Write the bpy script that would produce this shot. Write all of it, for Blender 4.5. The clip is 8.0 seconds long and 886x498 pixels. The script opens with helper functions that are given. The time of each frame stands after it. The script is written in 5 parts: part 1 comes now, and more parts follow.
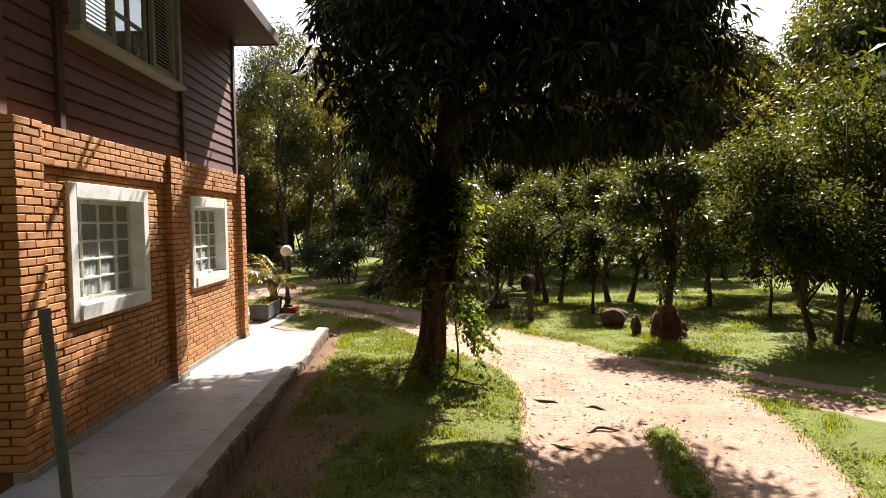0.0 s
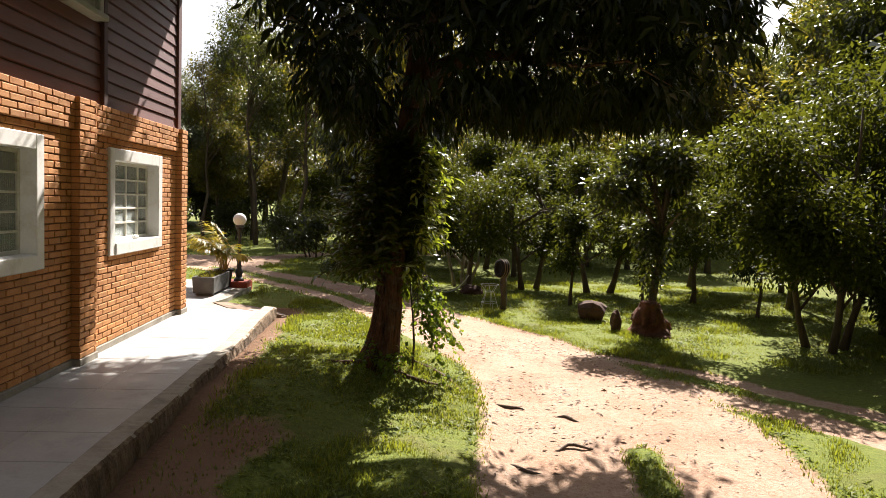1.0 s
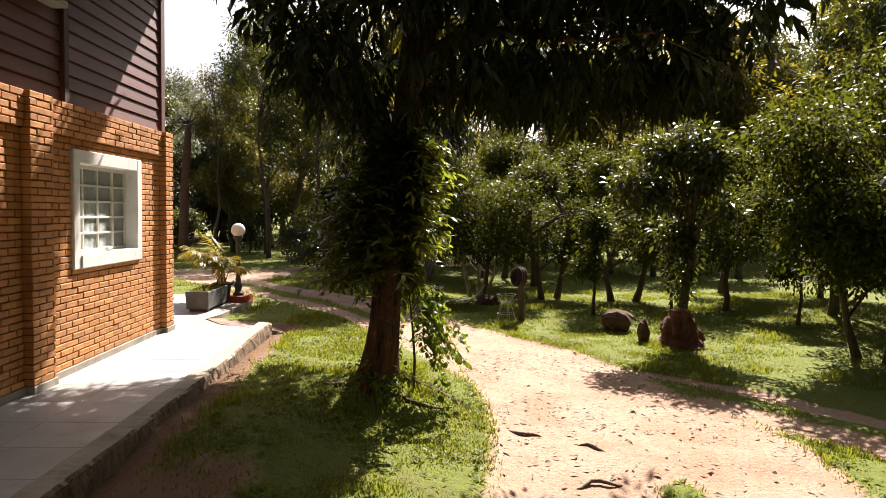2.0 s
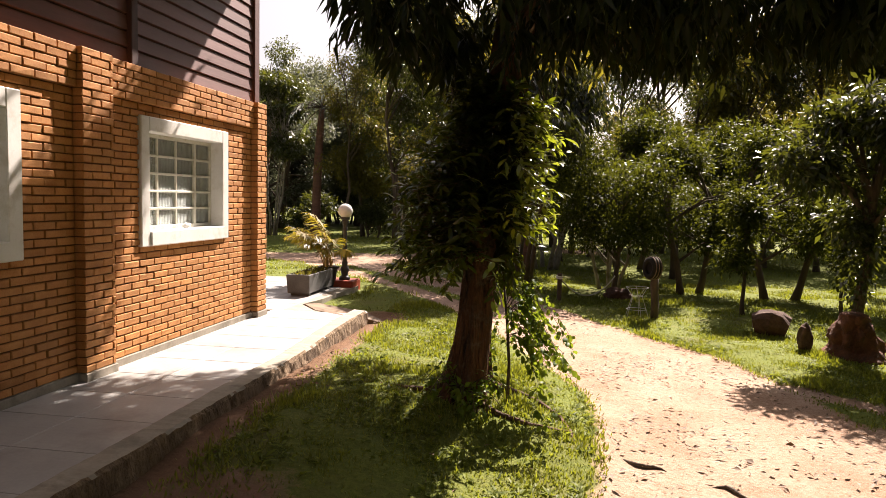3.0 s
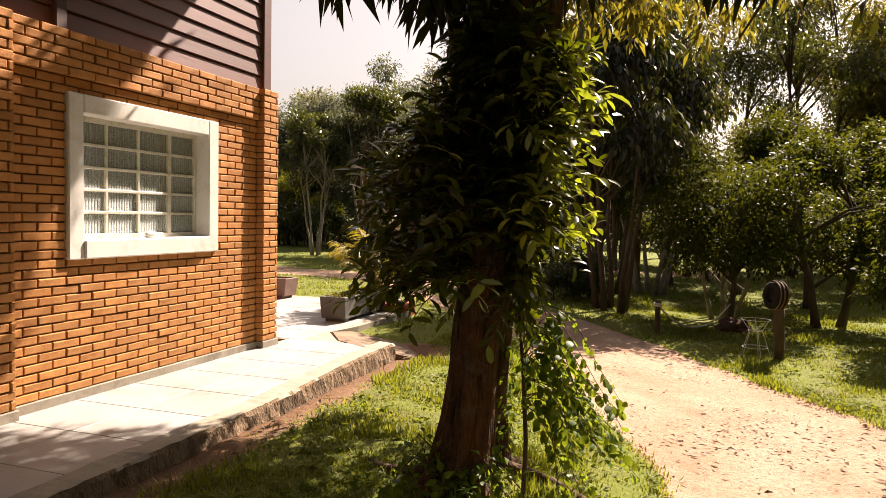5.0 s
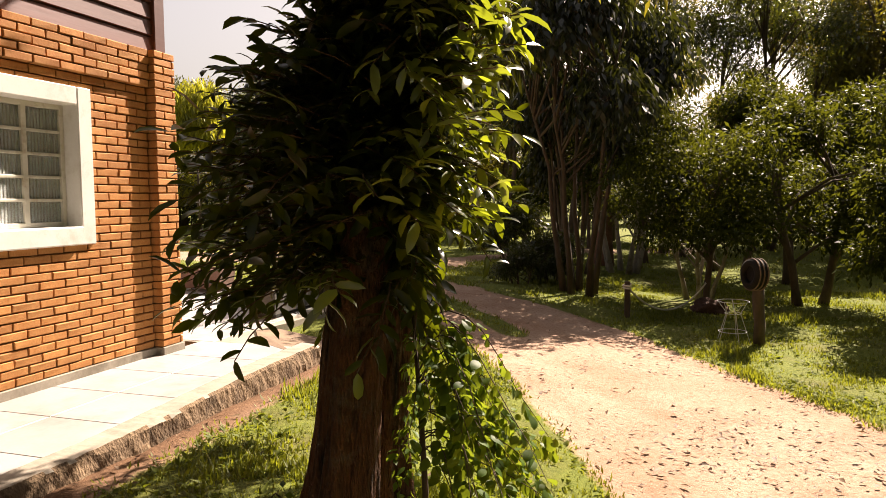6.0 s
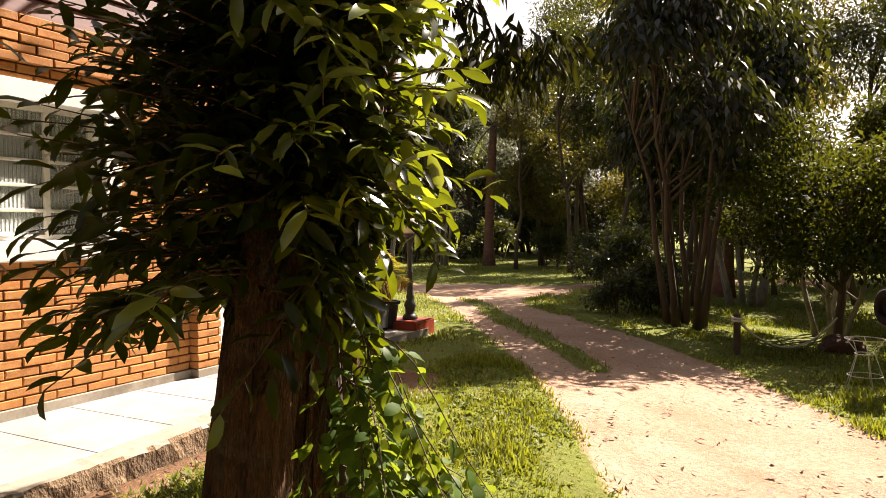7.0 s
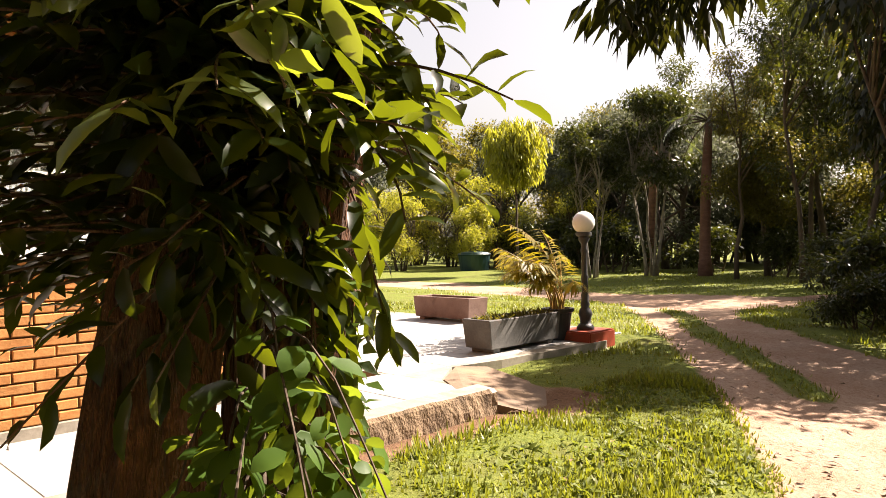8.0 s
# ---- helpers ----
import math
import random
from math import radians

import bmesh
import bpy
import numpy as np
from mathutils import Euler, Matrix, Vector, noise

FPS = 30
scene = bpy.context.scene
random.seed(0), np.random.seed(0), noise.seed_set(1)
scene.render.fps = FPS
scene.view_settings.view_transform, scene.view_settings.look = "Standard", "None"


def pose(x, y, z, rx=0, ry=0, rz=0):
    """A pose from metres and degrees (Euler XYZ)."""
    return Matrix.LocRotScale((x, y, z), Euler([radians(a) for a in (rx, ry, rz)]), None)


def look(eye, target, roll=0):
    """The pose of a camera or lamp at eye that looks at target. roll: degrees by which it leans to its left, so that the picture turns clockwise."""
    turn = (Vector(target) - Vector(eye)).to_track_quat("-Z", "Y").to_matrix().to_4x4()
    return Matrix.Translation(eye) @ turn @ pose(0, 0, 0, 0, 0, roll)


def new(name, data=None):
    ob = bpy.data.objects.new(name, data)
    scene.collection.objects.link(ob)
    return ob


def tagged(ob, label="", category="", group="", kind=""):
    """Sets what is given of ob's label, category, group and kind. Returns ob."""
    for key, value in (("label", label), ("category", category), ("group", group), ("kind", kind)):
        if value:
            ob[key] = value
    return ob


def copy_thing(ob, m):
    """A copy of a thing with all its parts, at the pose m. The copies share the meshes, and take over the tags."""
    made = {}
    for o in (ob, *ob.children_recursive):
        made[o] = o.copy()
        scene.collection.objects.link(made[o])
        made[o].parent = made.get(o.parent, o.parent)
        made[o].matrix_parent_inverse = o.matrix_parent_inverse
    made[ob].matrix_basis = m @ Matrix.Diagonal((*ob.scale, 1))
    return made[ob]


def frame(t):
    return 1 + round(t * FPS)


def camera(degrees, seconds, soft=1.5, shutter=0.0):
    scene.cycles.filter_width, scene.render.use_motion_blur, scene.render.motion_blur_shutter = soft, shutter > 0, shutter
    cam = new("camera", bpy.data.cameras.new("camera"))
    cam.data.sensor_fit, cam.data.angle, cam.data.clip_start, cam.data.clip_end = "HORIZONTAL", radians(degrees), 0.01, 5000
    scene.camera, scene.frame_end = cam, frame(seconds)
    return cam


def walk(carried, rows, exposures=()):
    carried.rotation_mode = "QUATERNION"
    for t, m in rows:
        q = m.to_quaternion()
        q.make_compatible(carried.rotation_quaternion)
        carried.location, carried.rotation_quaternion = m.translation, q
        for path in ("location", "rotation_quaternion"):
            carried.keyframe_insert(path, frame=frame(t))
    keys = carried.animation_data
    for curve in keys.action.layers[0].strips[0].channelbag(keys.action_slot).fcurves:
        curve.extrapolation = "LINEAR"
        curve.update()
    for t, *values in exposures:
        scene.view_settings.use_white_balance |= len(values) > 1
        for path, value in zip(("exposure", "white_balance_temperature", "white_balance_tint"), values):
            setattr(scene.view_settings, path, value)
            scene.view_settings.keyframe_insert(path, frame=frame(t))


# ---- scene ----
cam = camera(64.0, 8.0, 0.8)
PATH = [
    (0, (-0.056, 0.075, 1.471), (0.007, 2.072, 1.395), -1.2),
    (0.5, (0.092, 0.549, 1.42), (0.065, 2.541, 1.243), 0.2),
    (1, (0.166, 1.048, 1.42), (0.284, 3.04, 1.287), 2.0),
    (1.2, (0.208, 1.181, 1.434), (0.337, 3.171, 1.283), 0.7),
    (2.3, (0.456, 2.084, 1.272), (0.453, 4.082, 1.180), 0.1),
    (2.5, (0.525, 2.311, 1.247), (0.429, 4.306, 1.138), -1.6),
    (3, (0.629, 2.749, 1.238), (0.297, 4.716, 1.095), 1.2),
    (3.5, (0.669, 3.183, 1.258), (0.269, 5.135, 1.089), 2.5),
    (4, (0.813, 3.611, 1.22), (0.176, 5.504, 1.121), 1.2),
    (4.2, (0.837, 3.705, 1.243), (0.173, 5.583, 1.070), -0.4),
    (5.3, (0.967, 4.650, 1.088), (0.313, 6.539, 1.018), 1.4),
    (5.5, (0.966, 4.816, 1.092), (0.315, 6.703, 0.981), -1.2),
    (6, (1.039, 5.264, 1.101), (0.434, 7.165, 0.959), -0.4),
    (6.5, (1.294, 5.626, 1.031), (0.479, 7.453, 1.053), 2.7),
    (7, (1.3, 5.988, 0.993), (0.367, 7.757, 0.937), -0.3),
    (7.5, (1.252, 6.426, 0.923), (0.017, 7.998, 0.867), -0.1),
    (8, (1.242, 6.829, 0.858), (-0.175, 8.24, 0.848), -1.2),
]
walk(cam, [(t, look(eye, target, roll)) for t, eye, target, roll in PATH], [(0, 1.78, 6300, 15), (1.2, 1.80, 6350, 14), (2.5, 1.84, 6650, 20), (4, 1.82, 7250, 22), (5.5, 1.78, 7500, 23), (6.5, 1.84, 7300, 21), (8, 2.14, 7050, 20)])

# ---- world, sun ----
SUN_AZ, SUN_EL = 18.0, 44.5
world = bpy.data.worlds.new("sky")
scene.world = world
world.use_nodes = True
wn = world.node_tree.nodes
wl = world.node_tree.links
sky = wn.new("ShaderNodeTexSky")
sky.sky_type = 'NISHITA'
sky.sun_disc = False
sky.sun_elevation = radians(SUN_EL)
sky.sun_rotation = radians(SUN_AZ)
sky.air_density, sky.dust_density, sky.ozone_density = 1.4, 3.0, 0.8
haze = wn.new("ShaderNodeHueSaturation")
haze.inputs["Saturation"].default_value, haze.inputs["Value"].default_value = 0.38, 0.84
wl.new(sky.outputs[0], haze.inputs["Color"])
wl.new(haze.outputs[0], wn["Background"].inputs[0])
wn["Background"].inputs[1].default_value = 0.05
sun_data = bpy.data.lights.new("sun", 'SUN')
sun_data.energy, sun_data.angle, sun_data.color = 5.0, radians(0.5), (1.0, 0.93, 0.82)
sun = new("sun", sun_data)
sun_from = Vector((math.sin(radians(SUN_AZ)) * math.cos(radians(SUN_EL)), math.cos(radians(SUN_AZ)) * math.cos(radians(SUN_EL)), math.sin(radians(SUN_EL))))
sun.matrix_world = look(sun_from * 50, (0, 0, 0))


# ---- materials ----
def nodes_of(name):
    m = bpy.data.materials.new(name)
    m.use_nodes = True
    n, l = m.node_tree.nodes, m.node_tree.links
    return m, n, l, n["Principled BSDF"]


def noise_node(n, l, scale, detail=4.0, rough=0.6, stretch=None):
    geo = n.new("ShaderNodeNewGeometry")
    tex = n.new("ShaderNodeTexNoise")
    tex.inputs["Scale"].default_value = scale
    tex.inputs["Detail"].default_value = detail
    tex.inputs["Roughness"].default_value = rough
    if stretch:
        mp = n.new("ShaderNodeMapping")
        mp.inputs["Scale"].default_value = stretch
        l.new(geo.outputs["Position"], mp.inputs["Vector"])
        l.new(mp.outputs[0], tex.inputs["Vector"])
    else:
        l.new(geo.outputs["Position"], tex.inputs["Vector"])
    return tex


def ramp_node(n, l, source, lo, hi):
    r = n.new("ShaderNodeMapRange")
    r.inputs["From Min"].default_value, r.inputs["From Max"].default_value = lo, hi
    l.new(source, r.inputs["Value"])
    return r.outputs[0]


def mix_node(n, l, fac, a, b, mode='MIX'):
    mx = n.new("ShaderNodeMix")
    mx.data_type, mx.blend_type = 'RGBA', mode
    for value, socket in ((fac, mx.inputs[0]), (a, mx.inputs[6]), (b, mx.inputs[7])):
        if isinstance(value, (int, float)):
            socket.default_value = value
        elif isinstance(value, tuple):
            socket.default_value = (*value, 1)
        else:
            l.new(value, socket)
    return mx.outputs[2]


def bump_node(n, l, height, strength, distance, shader):
    b = n.new("ShaderNodeBump")
    b.inputs["Strength"].default_value, b.inputs["Distance"].default_value = strength, distance
    l.new(height, b.inputs["Height"])
    l.new(b.outputs[0], shader.inputs["Normal"])
    return b


def surface(name, a, b, rough=0.8, scale=6.0, fine=60.0, bump=0.4, dist=0.01, stain=None, stain_scale=1.5, vary=0.0, island=False, stretch=None, metal=0.0, spec=0.5):
    """Two colours mixed by a coarse and a fine grain, a stain with its own shape, and relief."""
    m, n, l, p = nodes_of(name)
    big = noise_node(n, l, scale, 5, stretch=stretch)
    small = noise_node(n, l, fine, 3, stretch=stretch)
    f = n.new("ShaderNodeMath")
    f.operation = 'MULTIPLY_ADD'
    l.new(small.outputs[0], f.inputs[0])
    f.inputs[1].default_value = 0.5
    l.new(big.outputs[0], f.inputs[2])
    fac = ramp_node(n, l, f.outputs[0], 0.5, 1.0)
    col = mix_node(n, l, fac, a, b)
    if vary:
        src = n.new("ShaderNodeNewGeometry").outputs["Random Per Island"] if island else n.new("ShaderNodeObjectInfo").outputs["Random"]
        v = ramp_node(n, l, src, 0.0, 1.0)
        v.node.inputs["To Min"].default_value, v.node.inputs["To Max"].default_value = 1 - vary, 1 + vary
        hsv = n.new("ShaderNodeHueSaturation")
        l.new(v, hsv.inputs["Value"])
        l.new(col, hsv.inputs["Color"])
        col = hsv.outputs[0]
    if stain:
        s = noise_node(n, l, stain_scale, 6, 0.7)
        col = mix_node(n, l, ramp_node(n, l, s.outputs[0], 0.52, 0.7), col, stain)
    l.new(col, p.inputs["Base Color"])
    p.inputs["Roughness"].default_value, p.inputs["Metallic"].default_value = rough, metal
    p.inputs["Specular IOR Level"].default_value = spec
    if bump:
        bump_node(n, l, f.outputs[0], bump, dist, p)
    return m


def leaf_material(name, dark, light, through_colour, rough=0.4, amount=0.4, island=True, spec=0.5):
    """Foliage: glossy upper side, light coming through, a colour of its own for each leaf."""
    m, n, l, p = nodes_of(name)
    src = n.new("ShaderNodeNewGeometry").outputs["Random Per Island"] if island else n.new("ShaderNodeObjectInfo").outputs["Random"]
    grain = noise_node(n, l, 35, 3)
    f = n.new("ShaderNodeMath")
    f.operation = 'MULTIPLY_ADD'
    l.new(grain.outputs[0], f.inputs[0])
    f.inputs[1].default_value = 0.4
    l.new(src, f.inputs[2])
    fac = ramp_node(n, l, f.outputs[0], 0.1, 1.2)
    l.new(mix_node(n, l, fac, dark, light), p.inputs["Base Color"])
    p.inputs["Roughness"].default_value = rough
    p.inputs["Specular IOR Level"].default_value = spec
    t = n.new("ShaderNodeBsdfTranslucent")
    l.new(mix_node(n, l, fac, tuple(0.7 * c for c in through_colour), through_colour), t.inputs["Color"])
    mx = n.new("ShaderNodeMixShader")
    mx.inputs[0].default_value = amount
    l.new(p.outputs[0], mx.inputs[1])
    l.new(t.outputs[0], mx.inputs[2])
    l.new(mx.outputs[0], n["Material Output"].inputs["Surface"])
    return m


M_BRICK = surface("fired_brick", (0.36, 0.135, 0.031), (0.51, 0.24, 0.074), 0.85, 9, 90, 0.5, 0.006, vary=0.16)
M_BRICKWORK = surface("fired_brickwork", (0.36, 0.135, 0.031), (0.51, 0.24, 0.074), 0.85, 9, 90, 0.5, 0.006, vary=0.16, island=True)
M_MORTAR = surface("mortar", (0.126, 0.049, 0.016), (0.196, 0.087, 0.032), 0.95, 12, 120, 0.6, 0.006)
M_PLASTER = surface("white_paint", (0.662, 0.653, 0.616), (0.754, 0.745, 0.718), 0.6, 4, 60, 0.15, 0.003, stain=(0.552, 0.524, 0.460), stain_scale=5)
M_STEEL = surface("cream_painted_steel", (0.527, 0.510, 0.425), (0.612, 0.595, 0.518), 0.45, 12, 80, 0.1, 0.002, stain=(0.357, 0.289, 0.187), stain_scale=14)
M_SIDING = surface("dark_red_stained_timber", (0.086, 0.032, 0.028), (0.144, 0.060, 0.052), 0.62, 5, 55, 0.35, 0.004, vary=0.14, stretch=(1, 0.08, 1), spec=0.7)
M_TRIM = surface("dark_timber", (0.035, 0.014, 0.013), (0.063, 0.028, 0.025), 0.6, 6, 60, 0.3, 0.004, stretch=(1, 1, 0.1))
M_SHUTTER = surface("grey_green_paint", (0.255, 0.272, 0.230), (0.357, 0.365, 0.323), 0.6, 8, 70, 0.2, 0.003)
M_TILE = surface("grey_floor_tile", (0.265, 0.262, 0.250), (0.345, 0.342, 0.330), 0.5, 3, 50, 0.12, 0.003, stain=(0.22, 0.215, 0.20), stain_scale=2.2, vary=0.06)
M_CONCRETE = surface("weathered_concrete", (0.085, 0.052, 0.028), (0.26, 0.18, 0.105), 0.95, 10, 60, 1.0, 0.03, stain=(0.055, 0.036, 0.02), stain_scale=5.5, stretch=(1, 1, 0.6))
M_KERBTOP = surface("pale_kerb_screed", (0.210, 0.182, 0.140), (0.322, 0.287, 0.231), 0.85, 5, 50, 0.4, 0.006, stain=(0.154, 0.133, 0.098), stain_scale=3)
M_PATCH = surface("earth_stained_screed", (0.119, 0.076, 0.046), (0.203, 0.140, 0.091), 0.9, 4, 40, 0.5, 0.008, stain=(0.238, 0.154, 0.084), stain_scale=2)
M_PLANTER = surface("dark_grey_cement", (0.070, 0.070, 0.066), (0.133, 0.130, 0.119), 0.85, 6, 60, 0.4, 0.006, stain=(0.098, 0.070, 0.049), stain_scale=4)
M_PLANTER_RED = surface("reddish_cement", (0.154, 0.091, 0.070), (0.224, 0.140, 0.112), 0.85, 6, 60, 0.4, 0.006, stain=(0.105, 0.063, 0.042), stain_scale=4)
M_REDPAINT = surface("red_floor_paint", (0.294, 0.038, 0.014), (0.385, 0.063, 0.025), 0.55, 6, 60, 0.2, 0.004, stain=(0.210, 0.063, 0.035), stain_scale=6)
M_BLACKPLASTIC = surface("black_plastic", (0.014, 0.014, 0.015), (0.035, 0.035, 0.038), 0.5, 8, 50, 0.15, 0.003)
M_IRON = surface("dark_painted_iron", (0.025, 0.025, 0.028), (0.063, 0.063, 0.066), 0.5, 10, 70, 0.2, 0.003)
M_GREENPOLE = surface("weathered_green_paint", (0.049, 0.070, 0.063), (0.098, 0.126, 0.112), 0.55, 10, 60, 0.3, 0.003, stain=(0.112, 0.077, 0.049), stain_scale=9)
M_GLOBE = surface("opal_glass", (0.760, 0.750, 0.712), (0.817, 0.807, 0.779), 0.25, 5, 30, 0.0)
M_BARK = surface("dark_bark", (0.036, 0.020, 0.011), (0.136, 0.072, 0.036), 0.95, 9, 40, 1.0, 0.03, stain=(0.176, 0.136, 0.096), stain_scale=7, stretch=(1, 1, 0.22))
M_TRUNK = surface("fissured_bark", (0.008, 0.004, 0.0025), (0.23, 0.095, 0.038), 0.95, 16, 80, 1.0, 0.16, stain=(0.16, 0.11, 0.075), stain_scale=9, stretch=(1, 1, 0.16))
M_FARBARK = surface("grey_brown_bark", (0.042, 0.029, 0.020), (0.112, 0.081, 0.056), 0.95, 7, 30, 0.8, 0.03, stretch=(1, 1, 0.25))
M_PALEBARK = surface("pale_bark", (0.154, 0.133, 0.105), (0.294, 0.266, 0.217), 0.9, 6, 30, 0.6, 0.02, stretch=(1, 1, 0.4), stain=(0.070, 0.056, 0.035), stain_scale=5)
M_REDBARK = surface("reddish_palm_bark", (0.112, 0.052, 0.035), (0.210, 0.112, 0.077), 0.9, 4, 30, 0.7, 0.03, stretch=(1, 1, 3))
M_EARTHRED = surface("red_earth", (0.08, 0.028, 0.014), (0.19, 0.07, 0.032), 0.95, 9, 60, 1.0, 0.05, stain=(0.045, 0.022, 0.012), stain_scale=6)
M_LOG = surface("old_log", (0.042, 0.021, 0.014), (0.119, 0.063, 0.042), 0.95, 10, 50, 0.8, 0.02)
M_RUBBER = surface("old_rubber", (0.007, 0.006, 0.006), (0.021, 0.018, 0.015), 0.85, 10, 60, 0.4, 0.006, spec=0.2)
M_WIRE = surface("white_wire", (0.440, 0.440, 0.424), (0.560, 0.560, 0.544), 0.5, 10, 60, 0.1, 0.002)
M_HOSE = surface("pale_hose", (0.528, 0.496, 0.440), (0.624, 0.592, 0.544), 0.6, 10, 60, 0.1, 0.002)
M_ROOF = surface("dark_roof_tile", (0.063, 0.028, 0.021), (0.119, 0.052, 0.035), 0.85, 6, 50, 0.5, 0.01)
M_INTERIOR = surface("interior_plaster", (0.210, 0.203, 0.189), (0.266, 0.259, 0.238), 0.9, 3, 30, 0.1, 0.003)
M_TURQUOISE = surface("turquoise_paint", (0.006, 0.032, 0.035), (0.010, 0.049, 0.049), 0.5, 4, 40, 0.1, 0.004)
M_ARECASTEM = surface("yellow_palm_stem", (0.210, 0.119, 0.021), (0.315, 0.210, 0.042), 0.5, 8, 60, 0.2, 0.004)
M_ROPE = surface("old_rope", (0.085, 0.055, 0.035), (0.17, 0.12, 0.08), 0.9, 14, 90, 0.5, 0.003)
M_SOIL = surface("potting_soil", (0.035, 0.021, 0.013), (0.077, 0.049, 0.028), 1.0, 12, 60, 0.8, 0.02)

L_MANGO = leaf_material("mango_leaf", (0.003, 0.007, 0.002), (0.013, 0.024, 0.005), (0.074, 0.074, 0.006), 0.4, 0.2, spec=0.25)
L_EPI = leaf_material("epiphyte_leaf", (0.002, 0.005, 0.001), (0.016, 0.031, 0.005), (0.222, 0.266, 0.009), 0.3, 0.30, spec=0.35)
# same leaf, its colour and gloss raised to stand in for sunlight
L_EPI_LIT = leaf_material("epiphyte_leaf_lit", (0.016, 0.028, 0.008), (0.17, 0.22, 0.075), (0.46, 0.54, 0.03), 0.28, 0.34, spec=0.9, island=False)
L_SHRUB = leaf_material("shrub_leaf", (0.025, 0.060, 0.009), (0.072, 0.136, 0.021), (0.306, 0.391, 0.025), 0.5, 0.40, spec=0.2)
L_ORCHARD = leaf_material("orchard_leaf", (0.003, 0.007, 0.002), (0.032, 0.046, 0.009), (0.15, 0.165, 0.012), 0.5, 0.30, spec=0.07)
L_FOREST = leaf_material("forest_leaf", (0.003, 0.007, 0.002), (0.033, 0.046, 0.010), (0.141, 0.155, 0.013), 0.35, 0.32)
L_OLIVE = leaf_material("olive_leaf", (0.016, 0.019, 0.004), (0.081, 0.078, 0.013), (0.296, 0.252, 0.022), 0.5, 0.42)
L_YELLOW = leaf_material("yellow_green_leaf", (0.108, 0.135, 0.018), (0.306, 0.306, 0.036), (0.558, 0.540, 0.036), 0.45, 0.48)
L_GREY = leaf_material("grey_green_leaf", (0.052, 0.063, 0.041), (0.111, 0.122, 0.081), (0.192, 0.207, 0.104), 0.6, 0.35)
L_PALM = leaf_material("palm_leaf", (0.022, 0.041, 0.015), (0.063, 0.089, 0.033), (0.185, 0.222, 0.044), 0.4, 0.35)
L_ARECA = leaf_material("areca_leaf", (0.075, 0.085, 0.006), (0.24, 0.15, 0.008), (0.46, 0.36, 0.012), 0.4, 0.42)
L_CLUMP = leaf_material("clump_leaf", (0.003, 0.007, 0.002), (0.020, 0.029, 0.007), (0.07, 0.08, 0.008), 0.45, 0.24)
L_GRASS = leaf_material("lawn_blade", (0.030, 0.056, 0.007), (0.207, 0.215, 0.026), (0.370, 0.400, 0.026), 0.5, 0.35)
L_WEED = leaf_material("weed_leaf", (0.035, 0.060, 0.010), (0.17, 0.20, 0.035), (0.36, 0.42, 0.03), 0.55, 0.34, spec=0.15)
L_DRY = leaf_material("dry_leaf", (0.067, 0.033, 0.015), (0.192, 0.118, 0.059), (0.148, 0.074, 0.022), 0.7, 0.15)


def ground_material():
    """Lawn soil and bare pale earth, told apart by the plan's own 'dirt' layer with a ragged border."""
    m, n, l, p = nodes_of("lawn_and_earth")
    at = n.new("ShaderNodeAttribute")
    at.attribute_name = "dirt"
    red = n.new("ShaderNodeAttribute")
    red.attribute_name = "red_soil"
    rag = noise_node(n, l, 7, 6, 0.7)
    f = n.new("ShaderNodeMath")
    f.operation = 'MULTIPLY_ADD'
    l.new(rag.outputs[0], f.inputs[0])
    f.inputs[1].default_value = 0.9
    l.new(at.outputs["Fac"], f.inputs[2])
    fac = ramp_node(n, l, f.outputs[0], 0.82, 1.06)
    big = noise_node(n, l, 1.6, 5, 0.65)
    fine = noise_node(n, l, 28, 6, 0.75)
    grit = noise_node(n, l, 160, 2, 0.5)
    earth = mix_node(n, l, ramp_node(n, l, big.outputs[0], 0.35, 0.7), (0.322, 0.199, 0.133), (0.420, 0.304, 0.227))
    earth = mix_node(n, l, ramp_node(n, l, fine.outputs[0], 0.45, 0.72), earth, (0.231, 0.130, 0.070))
    earth = mix_node(n, l, ramp_node(n, l, grit.outputs[0], 0.60, 0.75), earth, (0.490, 0.392, 0.308))
    earth = mix_node(n, l, red.outputs["Fac"], earth, mix_node(n, l, ramp_node(n, l, fine.outputs[0], 0.35, 0.65), (0.105, 0.052, 0.025), (0.189, 0.105, 0.056)))
    lawn = mix_node(n, l, ramp_node(n, l, fine.outputs[0], 0.3, 0.7), (0.063, 0.091, 0.011), (0.168, 0.189, 0.032))
    lawn = mix_node(n, l, ramp_node(n, l, big.outputs[0], 0.5, 0.75), lawn, (0.119, 0.108, 0.035))
    l.new(mix_node(n, l, fac, lawn, earth), p.inputs["Base Color"])
    p.inputs["Roughness"].default_value = 0.95
    p.inputs["Specular IOR Level"].default_value = 0.2
    bump_node(n, l, fine.outputs[0], 0.7, 0.03, p)
    return m


M_GROUND = ground_material()


def fluted_glass():
    m, n, l, p = nodes_of("fluted_glass")
    p.inputs["Base Color"].default_value = (0.80, 0.86, 0.84, 1)
    p.inputs["Transmission Weight"].default_value = 0.75
    p.inputs["Roughness"].default_value = 0.22
    p.inputs["IOR"].default_value = 1.45
    geo = n.new("ShaderNodeNewGeometry")
    wave = n.new("ShaderNodeTexWave")
    wave.bands_direction = 'Y'
    wave.inputs["Scale"].default_value = 14
    wave.inputs["Distortion"].default_value = 0.3
    l.new(geo.outputs["Position"], wave.inputs["Vector"])
    bump_node(n, l, wave.outputs["Fac"], 0.6, 0.01, p)
    return m


